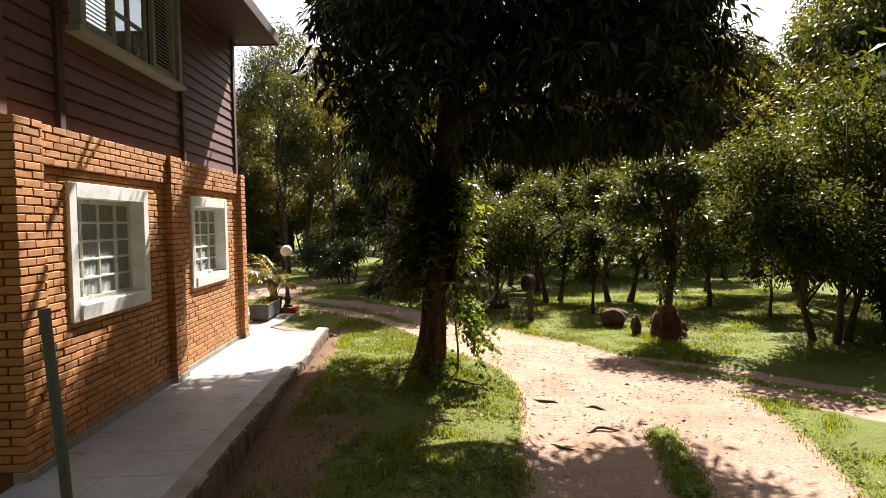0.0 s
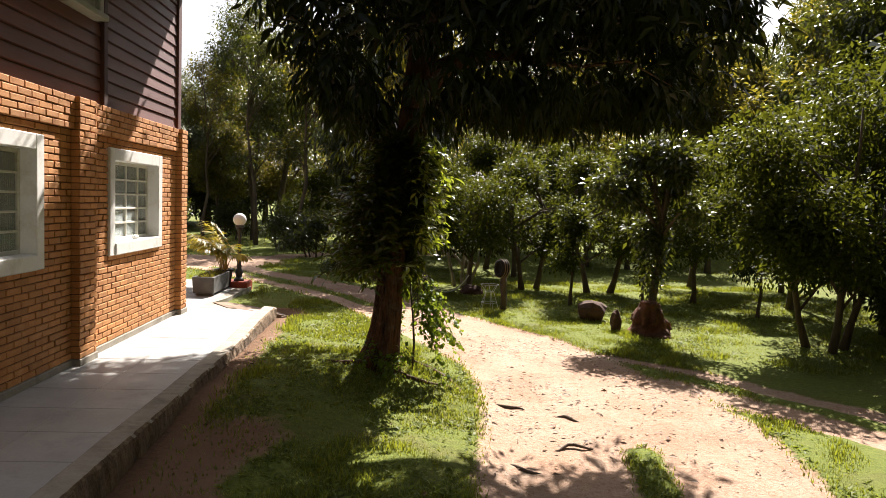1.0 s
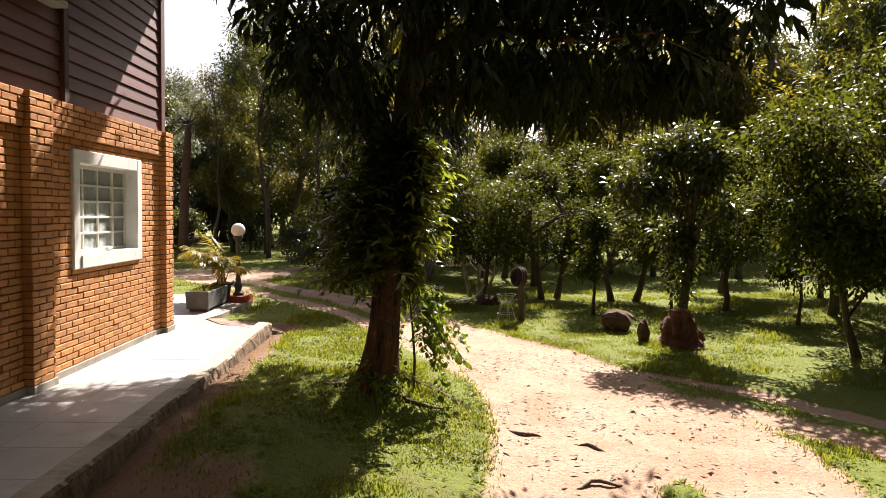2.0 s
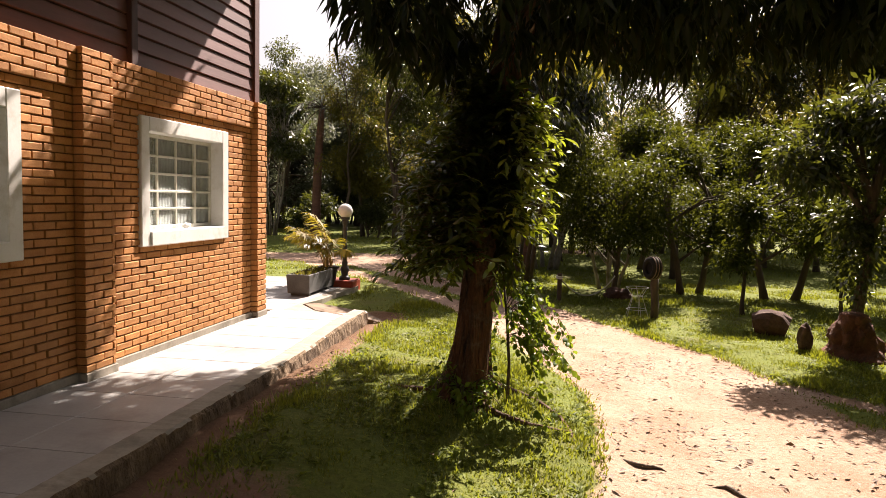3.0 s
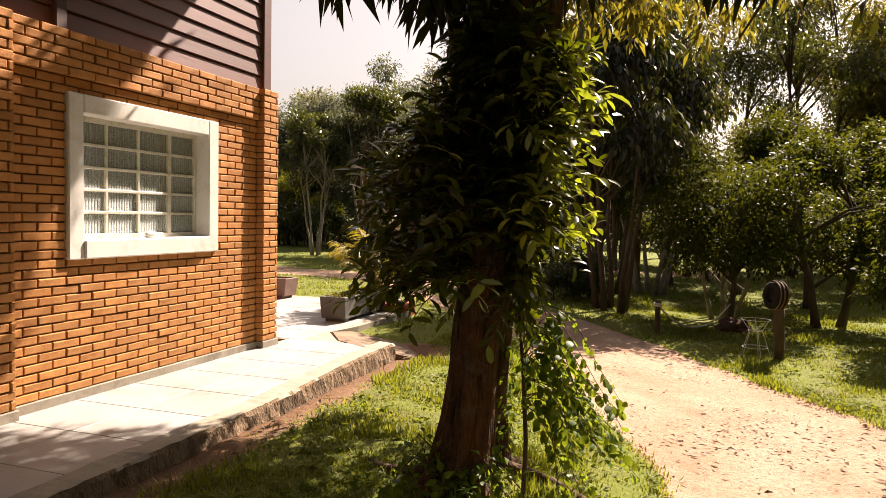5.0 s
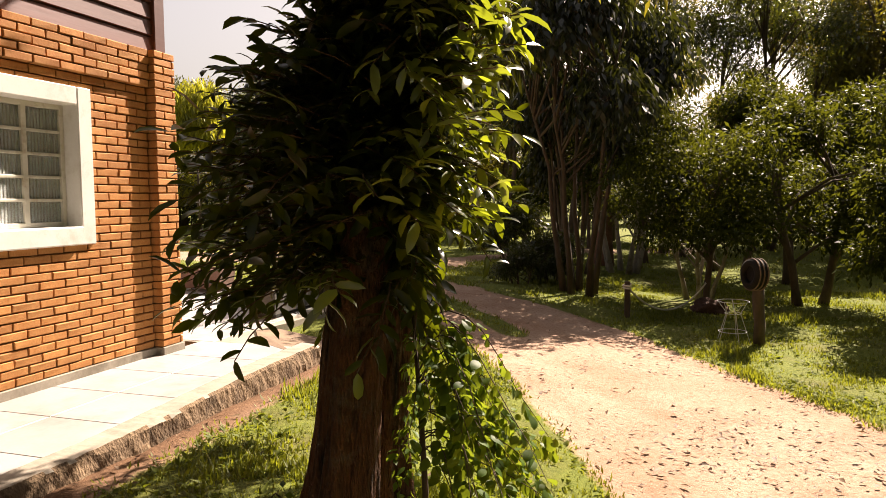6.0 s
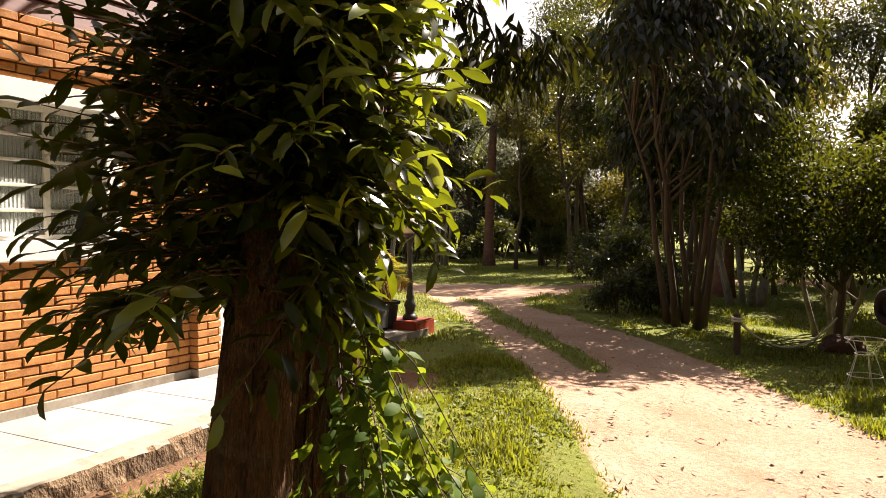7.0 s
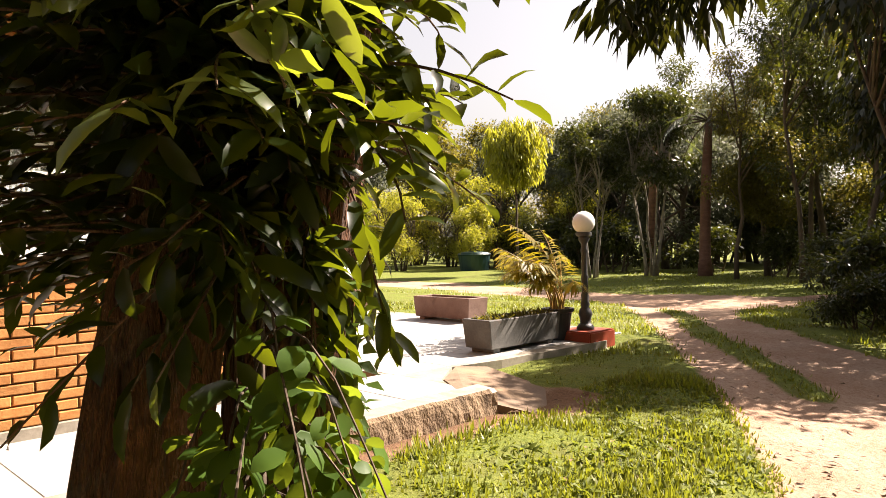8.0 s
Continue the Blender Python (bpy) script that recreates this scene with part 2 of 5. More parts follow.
M_FLUTED = fluted_glass()
M_GLASS, gn, gl, gp = nodes_of("clear_glass")
gp.inputs["Base Color"].default_value = (0.9, 0.95, 0.94, 1)
gp.inputs["Transmission Weight"].default_value = 0.9
gp.inputs["Roughness"].default_value = 0.03


# ---- building helpers ----
def mesh_of(name, verts, faces, material, smooth=False):
    me = bpy.data.meshes.new(name)
    me.from_pydata([tuple(v) for v in verts], [], faces)
    me.materials.append(material)
    if smooth:
        me.shade_smooth()
    me.update()
    return me


def solid(name, verts, faces, material, parent=None, label="", smooth=False):
    ob = new(name, mesh_of(name, verts, faces, material, smooth))
    ob.parent = parent
    if label:
        ob["label"] = label
    return ob


def part(name, bm, material, parent=None, label="", smooth=False):
    me = bpy.data.meshes.new(name)
    bmesh.ops.recalc_face_normals(bm, faces=bm.faces)
    bm.to_mesh(me)
    bm.free()
    me.materials.append(material)
    if smooth:
        me.shade_smooth()
    ob = new(name, me)
    ob.parent = parent
    if label:
        ob["label"] = label
    return ob


def empty(name, at=(0, 0, 0), label="", category="", group="", kind=""):
    ob = new(name)
    ob.matrix_basis = Matrix.Translation(at)
    return tagged(ob, label, category, group, kind)


def box_bm(x0, x1, y0, y1, z0, z1, bevel=0.0, bm=None, segments=1):
    bm = bm or bmesh.new()
    made = bmesh.ops.create_cube(bm, size=1.0, matrix=Matrix.Translation(((x0 + x1) / 2, (y0 + y1) / 2, (z0 + z1) / 2)) @ Matrix.Diagonal((x1 - x0, y1 - y0, z1 - z0, 1)))
    if bevel:
        edges = {e for v in made["verts"] for e in v.link_edges}
        bmesh.ops.bevel(bm, geom=list(edges), offset=bevel, segments=segments, affect='EDGES')
    return bm


def lathe(profile, seg=24, at=(0, 0, 0)):
    """Verts and faces of a profile of (radius, height) turned about z."""
    verts, faces = [], []
    for r, h in profile:
        for i in range(seg):
            a = 2 * math.pi * i / seg
            verts.append((at[0] + r * math.cos(a), at[1] + r * math.sin(a), at[2] + h))
    for j in range(len(profile) - 1):
        for i in range(seg):
            k = (i + 1) % seg
            faces.append((j * seg + i, j * seg + k, (j + 1) * seg + k, (j + 1) * seg + i))
    faces.append(tuple(range(seg - 1, -1, -1)))
    faces.append(tuple(range((len(profile) - 1) * seg, len(profile) * seg)))
    return verts, faces


def tube(points, radii, seg=8, rough=0.0, rng=None, verts=None, faces=None):
    """A tapered limb along points; adds to verts and faces."""
    verts = [] if verts is None else verts
    faces = [] if faces is None else faces
    start = len(verts)
    pts = [Vector(p) for p in points]
    side = None
    for j, p in enumerate(pts):
        d = (pts[min(j + 1, len(pts) - 1)] - pts[max(j - 1, 0)]).normalized()
        if side is None:
            side = d.orthogonal().normalized()
        side = (side - d * side.dot(d)).normalized()
        up = d.cross(side)
        for i in range(seg):
            a = 2 * math.pi * i / seg
            r = radii[j] * (1 + (rng.uniform(-rough, rough) if rng and rough else 0))
            verts.append(p + side * (r * math.cos(a)) + up * (r * math.sin(a)))
    for j in range(len(pts) - 1):
        for i in range(seg):
            k = (i + 1) % seg
            faces.append((start + j * seg + i, start + j * seg + k, start + (j + 1) * seg + k, start + (j + 1) * seg + i))
    faces.append(tuple(start + i for i in range(seg - 1, -1, -1)))
    faces.append(tuple(start + (len(pts) - 1) * seg + i for i in range(seg)))
    return verts, faces


# leaf outlines: along (0..1), across (-0.5..0.5), lift
FINE_V = np.array([(0, 0, 0), (.20, .40, .03), (.20, 0, -.01), (.20, -.40, .03), (.50, .5, .05), (.50, 0, .01), (.50, -.5, .05), (.80, .38, -.01), (.80, 0, -.04), (.80, -.38, -.01), (1, 0, -.14)], float)
FINE_F = [(0, 2, 1), (0, 3, 2), (1, 2, 5, 4), (2, 3, 6, 5), (4, 5, 8, 7), (5, 6, 9, 8), (7, 8, 10), (8, 9, 10)]
MID_V = np.array([(0, 0, 0), (.4, .5, .07), (.45, 0, 0), (.4, -.5, .07), (1, 0, -.15)], float)
MID_F = [(0, 2, 1), (0, 3, 2), (1, 2, 4), (2, 3, 4)]
FAR_V = np.array([(0, 0, 0), (.45, .5, .05), (1, 0, -.1), (.45, -.5, .05)], float)
FAR_F = [(0, 3, 2, 1)]


def leaf_mesh(name, at, along, up, length, width, material, outline="far"):
    """One mesh of many leaves: base points, directions, upper sides and sizes as arrays."""
    tv, tf = {"fine": (FINE_V, FINE_F), "mid": (MID_V, MID_F), "far": (FAR_V, FAR_F)}[outline]
    along = along / np.maximum(np.linalg.norm(along, axis=1, keepdims=True), 1e-6)
    across = np.cross(up, along)
    across /= np.maximum(np.linalg.norm(across, axis=1, keepdims=True), 1e-6)
    up = np.cross(along, across)
    k, m = len(tv), len(at)
    v = at[:, None, :] + along[:, None, :] * (tv[None, :, 0:1] * length[:, None, None]) + across[:, None, :] * (tv[None, :, 1:2] * width[:, None, None]) + up[:, None, :] * (tv[None, :, 2:3] * length[:, None, None])
    me = bpy.data.meshes.new(name)
    flat = np.concatenate([np.array(f) for f in tf])
    sizes = np.array([len(f) for f in tf])
    loops = (flat[None, :] + (np.arange(m) * k)[:, None]).ravel()
    totals = np.tile(sizes, m)
    me.vertices.add(m * k)
    me.vertices.foreach_set("co", v.astype(np.float32).ravel())
    me.loops.add(len(loops))
    me.loops.foreach_set("vertex_index", loops.astype(np.int32))
    me.polygons.add(len(totals))
    me.polygons.foreach_set("loop_start", np.concatenate(([0], np.cumsum(totals)[:-1])).astype(np.int32))
    me.materials.append(material)
    me.update(calc_edges=True)
    me.validate()
    if outline == "fine":
        me.shade_smooth()
    return me


def leafy(name, clusters, per, size, aspect, material, parent, spread=0.16, droop=0.4, outline="far", seed=1, outward=None, label=""):
    """Leaves in tufts round the cluster points (n x 3), hanging by droop."""
    r = np.random.default_rng(seed)
    c = np.repeat(np.asarray(clusters, float), per, axis=0)
    n = len(c)
    d = r.normal(size=(n, 3))
    d /= np.linalg.norm(d, axis=1, keepdims=True)
    if outward is not None:
        d = d * 0.8 + np.repeat(np.asarray(outward, float), per, axis=0)
    at = c + d * spread * r.uniform(0.1, 1.0, (n, 1))
    d[:, 2] -= droop
    up = r.normal(size=(n, 3)) * 0.6 + np.array((0, 0, 1.0))
    length = size * r.uniform(0.6, 1.25, n)
    ob = new(name, leaf_mesh(name, at, d, up, length, length * aspect * r.uniform(0.8, 1.2, n), material, outline))
    ob.parent = parent
    if label:
        ob["label"] = label
    return ob


def blob_points(n, blobs, seed, shell=0.45):
    """Points in a set of ellipsoids (x, y, z, rx, ry, rz), more of them near the skins, clumped."""
    r = np.random.default_rng(seed)
    b = np.asarray(blobs, float)
    w = b[:, 3] * b[:, 4] * b[:, 5]
    pick = r.choice(len(b), n, p=w / w.sum())
    d = r.normal(size=(n, 3))
    d /= np.linalg.norm(d, axis=1, keepdims=True)
    rad = shell + (1 - shell) * r.uniform(0, 1, (n, 1)) ** 0.6
    return b[pick, :3] + d * rad * b[pick, 3:] * r.uniform(0.8, 1.12, (n, 1))


def smooth01(u):
    u = np.clip(u, 0, 1)
    return u * u * (3 - 2 * u)


def ground_z(x, y):
    """Height of the ground: level by the terrace, falling gently to the drive, with a hump of roots under the tree."""
    a = smooth01((np.asarray(x, float) + 1.3) / 2.6)
    hump = 0.17 * np.exp(-((np.asarray(x, float) - 0.08) ** 2 + (np.asarray(y, float) - 7.45) ** 2) / 0.42)
    return hump - 0.06 - 0.27 * a - (1 - a) * (0.14 * smooth01((np.asarray(y, float) - 13) / 6) + 0.17 * smooth01((6.5 - np.asarray(y, float)) / 3))


# plan of the drive
LEFT_Y = [-6, 2, 4.5, 5.2, 6.6, 7.5, 8.5, 9.3, 10.2, 10.8, 11.7, 12.7, 15, 17.5]
LEFT_X = [0.3, 0.45, 0.6, 0.65, 0.85, 0.9, 0.85, 0.45, -0.05, -0.45, -1.1, -1.8, -3.4, -5.3]
RIGHT_Y = [-6, 3, 4.4, 5.5, 6.7, 7.3, 8.4, 9.5, 10.4, 11.3, 12.2, 13.0, 13.3, 13.8, 15.6, 17.5]
RIGHT_X = [2.5, 2.6, 2.75, 3.0, 3.2, 3.1, 2.75, 2.55, 2.25, 1.65, 1.1, 0.5, -0.1, -0.95, -2.4, -3.2]


def line_dist(x, y, pts):
    best = np.full(np.shape(x), 1e9)
    for (ax, ay), (bx, by) in zip(pts[:-1], pts[1:]):
        t = np.clip(((x - ax) * (bx - ax) + (y - ay) * (by - ay)) / ((bx - ax) ** 2 + (by - ay) ** 2), 0, 1)
        best = np.minimum(best, np.hypot(x - ax - t * (bx - ax), y - ay - t * (by - ay)))
    return best


def dirt_amount(x, y):
    """1 on bare earth, 0 on lawn."""
    x, y = np.asarray(x, float), np.asarray(y, float)
    inside = np.minimum(x - np.interp(y, LEFT_Y, LEFT_X), np.interp(y, RIGHT_Y, RIGHT_X) - x)
    inside = np.where(y > 17.6, -1.0, inside)
    d = smooth01(0.5 + inside / 0.36)
    for pts, w in (([(2.6, 9.2), (3.44, 8.4), (4.4, 6.9), (6.0, 4.0)], 0.16), ([(2.9, 7.9), (3.3, 7.4), (4.0, 6.35), (5.5, 3.9)], 0.24),
                   ([(-4.4, 18.4), (-7, 18.6), (-12, 20), (-20, 21)], 0.9), ([(-3.5, 17.5), (-3.6, 19.5), (-1.0, 23), (3, 27)], 0.5)):
        d = np.maximum(d, smooth01(0.5 + (w - line_dist(x, y, pts)) / 0.3))
    d = np.maximum(d, smooth01(0.5 + (1 - np.hypot((x + 4.7) / 2.0, (y - 18.6) / 1.5)) / 0.35))
    for pts, w in (([(-0.35, 11.75), (-1.1, 12.6), (-1.9, 13.6), (-3.1, 15.5), (-3.7, 16.3)], 0.15), ([(1.7, 4.6), (1.85, 5.4), (1.95, 5.95)], 0.13)):
        d = np.minimum(d, 1 - 0.9 * smooth01(0.5 + (w - line_dist(x, y, pts)) / 0.2))
    kerb = smooth01(1 - (x + 1.30) / 0.40) * (x > -1.5) * (y > 3.0) * (y < 10.6) * 0.95
    kerb = np.maximum(kerb, 0.75 * smooth01(1.5 - np.hypot((x + 1.0 + 0.12 * np.sin(4.1 * y)) / 0.4, (y - 5.3 + 0.2 * np.sin(5 * x)) / 0.9)))
    kerb = np.maximum(kerb, 0.35 * smooth01(1.2 - np.hypot((x - 0.1) / 0.6, (y - 7.3) / 0.6)))
    kerb = np.maximum(kerb, 0.9 * smooth01(1.3 - np.hypot((x + 1.45) / 0.6, (y - 10.15) / 0.55)))
    return np.maximum(d, kerb), kerb


# ---- ground ----
def build_ground():
    def steps(a, b, fine, lo, hi):
        out = list(np.arange(a, b + 1e-6, fine))
        s, v = fine, b
        while v < hi:
            s *= 1.35
            v += s
            out.append(v)
        s, v = fine, a
        while v > lo:
            s *= 1.35
            v -= s
            out.insert(0, v)
        return np.array(out)
    xs, ys = steps(-4.0, 7.0, 0.07, -900, 900), steps(1.0, 18.0, 0.07, -400, 1200)
    gx, gy = np.meshgrid(xs, ys)
    dirt, red = dirt_amount(gx, gy)
    rough = np.array([[noise.noise((x * 1.3, y * 1.3, 0)) * 0.03 + noise.noise((x * 5, y * 5, 3)) * 0.012 for x in xs] for y in ys])
    near = smooth01((40 - np.hypot(gx, gy - 8)) / 20)
    gz = ground_z(gx, gy) + rough * near - 0.025 * dirt * near
    gz = np.where((gx < -1.40) & (gy < 9.8), np.minimum(gz, -0.2), gz)
    gz = np.where((gx < -2.2) & (gy < 12.8) & (gy > 9.0), np.minimum(gz, -0.08), gz)
    nx, ny = len(xs), len(ys)
    idx = np.arange(nx * ny).reshape(ny, nx)
    quads = np.stack([idx[:-1, :-1], idx[:-1, 1:], idx[1:, 1:], idx[1:, :-1]], -1).reshape(-1, 4)
    me = bpy.data.meshes.new("ground")
    me.from_pydata(np.stack([gx, gy, gz], -1).reshape(-1, 3).tolist(), [], quads.tolist())
    for name, values in (("dirt", dirt), ("red_soil", red)):
        layer = me.attributes.new(name, 'FLOAT', 'POINT')
        layer.data.foreach_set("value", values.astype(np.float32).ravel())
    me.materials.append(M_GROUND)
    me.shade_smooth()
    tagged(new("ground", me), "mown lawn with a pale sandy earth drive winding through", "ground", kind="structure")


build_ground()


def build_grass():
    r = np.random.default_rng(5)
    parts = []
    for count, x0, x1, y0, y1 in ((230000, -1.35, 3.6, 4.0, 11.5), (150000, 0.0, 9.0, 8.5, 17.0), (90000, -8.0, 2.0, 10.0, 19.0), (60000, -12.0, 14.0, 17.0, 30.0)):
        parts.append((r.uniform(x0, x1, count), r.uniform(y0, y1, count)))
    x, y = np.concatenate([p[0] for p in parts]), np.concatenate([p[1] for p in parts])
    n = len(x)
    keep = (x > -1.34) | (y > 10.6)
    keep &= ~((x < -2.1) & (y < 13.0))
    d, red = dirt_amount(x, y)
    clump = np.array([noise.noise((a * 2.2, b * 2.2, 7)) for a, b in zip(x, y)])
    keep &= r.uniform(0, 1, n) > d * 1.25 - 0.1
    keep &= r.uniform(0, 1, n) < 0.7 + 0.8 * clump
    x, y, d, clump = x[keep], y[keep], d[keep], clump[keep]
    n = len(x)
    z = ground_z(x, y) - 0.02
    a = r.uniform(0, 2 * np.pi, n)
    lean = r.uniform(0.3, 1.3, n)
    along = np.stack([np.cos(a) * lean, np.sin(a) * lean, np.ones(n)], -1)
    up = np.stack([np.cos(a), np.sin(a), np.full(n, 0.2)], -1)
    far = 1 + (y - 3) * 0.05
    length = (0.030 + 0.055 * np.maximum(clump, 0)) * r.uniform(0.5, 1.5, n) * far ** 0.5
    ob = new("lawn_grass", leaf_mesh("lawn_grass", np.stack([x, y, z], -1), along, up, length, 0.0085 * r.uniform(0.7, 1.4, n) * far, L_GRASS, "far"))
    tagged(ob, "short coarse green lawn grass beside the drive", "grass", kind="stuff")


build_grass()


def build_weeds():
    """Flat tufts of broader leaves among the grass."""
    r = np.random.default_rng(15)
    n = 5200
    cx = np.concatenate([r.uniform(-1.25, 3.4, n), r.uniform(0.5, 8.0, 2600)])
    cy = np.concatenate([3.6 + 7.5 * r.uniform(0, 1, n) ** 1.1, r.uniform(9.0, 14.5, 2600)])
    d, red = dirt_amount(cx, cy)
    patch = np.array([noise.noise((a * 1.4, b * 1.4, 11)) for a, b in zip(cx, cy)])
    keep = (d < 0.45) & (patch > -0.12 + 0.25 * r.uniform(-1, 1, len(cx)))
    cx, cy = np.repeat(cx[keep], 7), np.repeat(cy[keep], 7)
    m = len(cx)
    a = r.uniform(0, 2 * np.pi, m)
    along = np.stack([np.cos(a), np.sin(a), r.uniform(0.1, 0.9, m)], -1)
    up = np.stack([r.normal(0, .3, m), r.normal(0, .3, m), np.ones(m)], -1)
    size = r.uniform(0.025, 0.07, m)
    x, y = cx + 0.012 * np.cos(a), cy + 0.012 * np.sin(a)
    ob = new("lawn_weeds", leaf_mesh("lawn_weeds", np.stack([x, y, ground_z(x, y) - 0.004], -1), along, up, size, size * r.uniform(0.22, 0.42, m), L_WEED, "mid"))
    tagged(ob, "broad-leaved weeds and coarse tufts scattered through the lawn", "weeds", kind="stuff")


build_weeds()


# ---- terrace and kerb ----
def build_terrace():
    edge = [(-2.44, 1.0), (-1.50, 1.0), (-1.50, 9.72), (-2.0, 10.02), (-2.28, 10.40), (-2.20, 10.85), (-2.15, 12.20), (-2.55, 12.95), (-7.6, 12.95), (-7.6, 9.9), (-2.44, 9.9)]
    bm = bmesh.new()
    low = [bm.verts.new((x, y, -0.22)) for x, y in edge]
    top = [bm.verts.new((x, y, -0.003)) for x, y in edge]
    bm.faces.new(top)
    bm.faces.new(low[::-1])
    for i in range(len(edge)):
        j = (i + 1) % len(edge)
        bm.faces.new((low[i], low[j], top[j], top[i]))
    slab = tagged(part("terrace", bm, M_KERBTOP), "raised terrace paved with large pale grey tiles", "terrace", kind="structure")
    tile = {}

    def lay(x0, x1, y0, y1):
        key = (round(x1 - x0, 2), round(y1 - y0, 2))
        if key not in tile:
            g = 0.0022
            tile[key] = part("tile", box_bm(g, key[0] - g, g, key[1] - g, -0.012, 0.0, 0.002), M_TILE).data
            bpy.data.objects.remove(bpy.data.objects["tile"])
        ob = new("tile", tile[key])
        ob.parent = slab
        ob.matrix_basis = Matrix.Translation((x0, y0, 0))
    y = 1.0
    while y < 9.6:
        lay(-2.44, -1.97, y, y + 0.47)
        lay(-1.97, -1.50, y, y + 0.47)
        y += 0.47
    y = 9.93
    while y < 12.6:
        x = -7.5
        while x + 0.47 < np.interp(y, [9.9, 10.4, 10.9], [-2.1, -2.28, -2.2]) + 0.1:
            lay(x, x + 0.47, y, y + 0.47)
            x += 0.47
        y += 0.47
    return slab


build_terrace()


def build_kerb():
    """Old concrete kerb along the terrace, higher and broken at its far end."""
    r = random.Random(4)
    n = 220
    verts, faces = [], []
    for i in range(n + 1):
        y = 1.0 + (9.80 - 1.0) * i / n
        top = 0.008 + 0.052 * float(smooth01((y - 7.6) / 1.8)) + 0.006 * noise.noise((y * 1.1, 3, 8))
        w = 0.15
        j = lambda s: noise.noise((y * 3, s, 2)) * 0.012 + noise.noise((y * 14, s, 5)) * 0.010 + noise.noise((y * 31, s, 6)) * 0.006
        foot = float(ground_z(-1.33, y)) - 0.12
        ring = [(-1.496, foot), (-1.496, top + j(1) * 0.5), (-1.485, top + 0.006 + j(2) * 0.5), (-1.496 + w - 0.015, top + j(3) * 0.6), (-1.496 + w + j(4), top - 0.018 + j(5)), (-1.496 + w + 0.008 + j(6) * 1.5, top - 0.09 + j(7)), (-1.496 + w + 0.02 + j(8) * 1.8, foot)]
        verts += [(x, y, z) for x, z in ring]
    k = 7
    for i in range(n):
        for q in range(k - 1):
            faces.append((i * k + q, (i + 1) * k + q, (i + 1) * k + q + 1, i * k + q + 1))
    faces += [tuple(range(k)), tuple(n * k + q for q in range(k - 1, -1, -1))]
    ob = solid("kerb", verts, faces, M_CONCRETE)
    bm = bmesh.new()
    bm.from_mesh(ob.data)
    bmesh.ops.recalc_face_normals(bm, faces=bm.faces)
    bm.to_mesh(ob.data)
    bm.free()
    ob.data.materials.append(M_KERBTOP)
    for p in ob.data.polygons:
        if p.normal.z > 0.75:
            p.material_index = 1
    tagged(ob, "weathered concrete kerb edging the terrace above the lawn", "kerb", kind="structure")


build_kerb()
# earth-stained ramp at the kerb's end, and the low slab by the near end
bm = bmesh.new()
ramp = [(-1.34, 9.80, -0.03), (-1.16, 9.98, -0.095), (-1.30, 10.2, -0.095), (-1.60, 10.58, -0.085), (-2.16, 10.64, -0.020), (-2.26, 10.42, 0.001), (-1.98, 10.02, 0.001), (-1.52, 9.74, 0.001)]
top = [bm.verts.new(p) for p in ramp]
low = [bm.verts.new((x, y, z - 0.15)) for x, y, z in ramp]
bm.faces.new(top)
bm.faces.new(low[::-1])
for i in range(len(ramp)):
    j = (i + 1) % len(ramp)
    bm.faces.new((low[i], low[j], top[j], top[i]))
tagged(part("concrete_ramp", bm, M_PATCH), "earth-stained concrete ramp off the terrace", "ramp", kind="structure")
tagged(part("concrete_step", box_bm(-1.30, -0.95, 3.2, 4.25, -0.45, -0.13, 0.02, segments=2), M_CONCRETE), "low worn concrete step beside the kerb", "step", kind="structure")

# ---- house ----
YA, YB, YC, YD, YE, YF = 4.25, 4.57, 6.82, 7.14, 9.42, 9.64
XW, XP, XB = -2.447, -2.381, -2.416
PITCH, COURSE = 0.189, 0.0523
Z_BEAM, Z_TOP = 1.885, 2.15
WINDOWS = ((5.07, 6.25), (7.63, 8.78))
WZ0, WZ1 = 0.94, 1.69
house = empty("house", (-2.46, 6.9, 0), "two-storey house of orange brick with dark red timber siding above", "house")


def into_house(ob, parent=None):
    ob.parent = parent or house
    ob.matrix_parent_inverse = Matrix() if parent else house.matrix_basis.inverted()
    return ob


xf, xb = XW - 0.014, -2.66
cuts = [YA + 0.02, WINDOWS[0][0] - 0.05, WINDOWS[0][1] + 0.05, WINDOWS[1][0] - 0.05, WINDOWS[1][1] + 0.05, YF - 0.02]
front = into_house(part("wall", box_bm(xb, xf, cuts[4], cuts[5], -0.1, Z_TOP - 0.02), M_MORTAR, label="brick wall with recessed mortar joints and projecting piers"))
for a, b in ((cuts[0], cuts[1]), (cuts[2], cuts[3])):
    into_house(part("wall_panel", box_bm(xb, xf, a, b, -0.1, Z_TOP - 0.02), M_MORTAR))
for a, b in ((cuts[1], cuts[2]), (cuts[3], cuts[4])):
    into_house(part("wall_panel", box_bm(xb, xf, a, b, -0.1, WZ0 - 0.05), M_MORTAR))
    into_house(part("lintel", box_bm(xb, xf, a, b, WZ1 + 0.05, Z_TOP - 0.02), M_MORTAR))
for a, b in ((YA, YB), (YC, YD), (YE, YF)):
    into_house(part("pier", box_bm(xf - 0.02, XP - 0.014, a + 0.014, b - 0.014, -0.1, Z_TOP - 0.014), M_MORTAR))
for a, b in ((YB, YC), (YD, YE)):
    into_house(part("ring_beam", box_bm(xf - 0.02, XB - 0.014, a, b, Z_BEAM + 0.012, Z_TOP - 0.014), M_MORTAR))
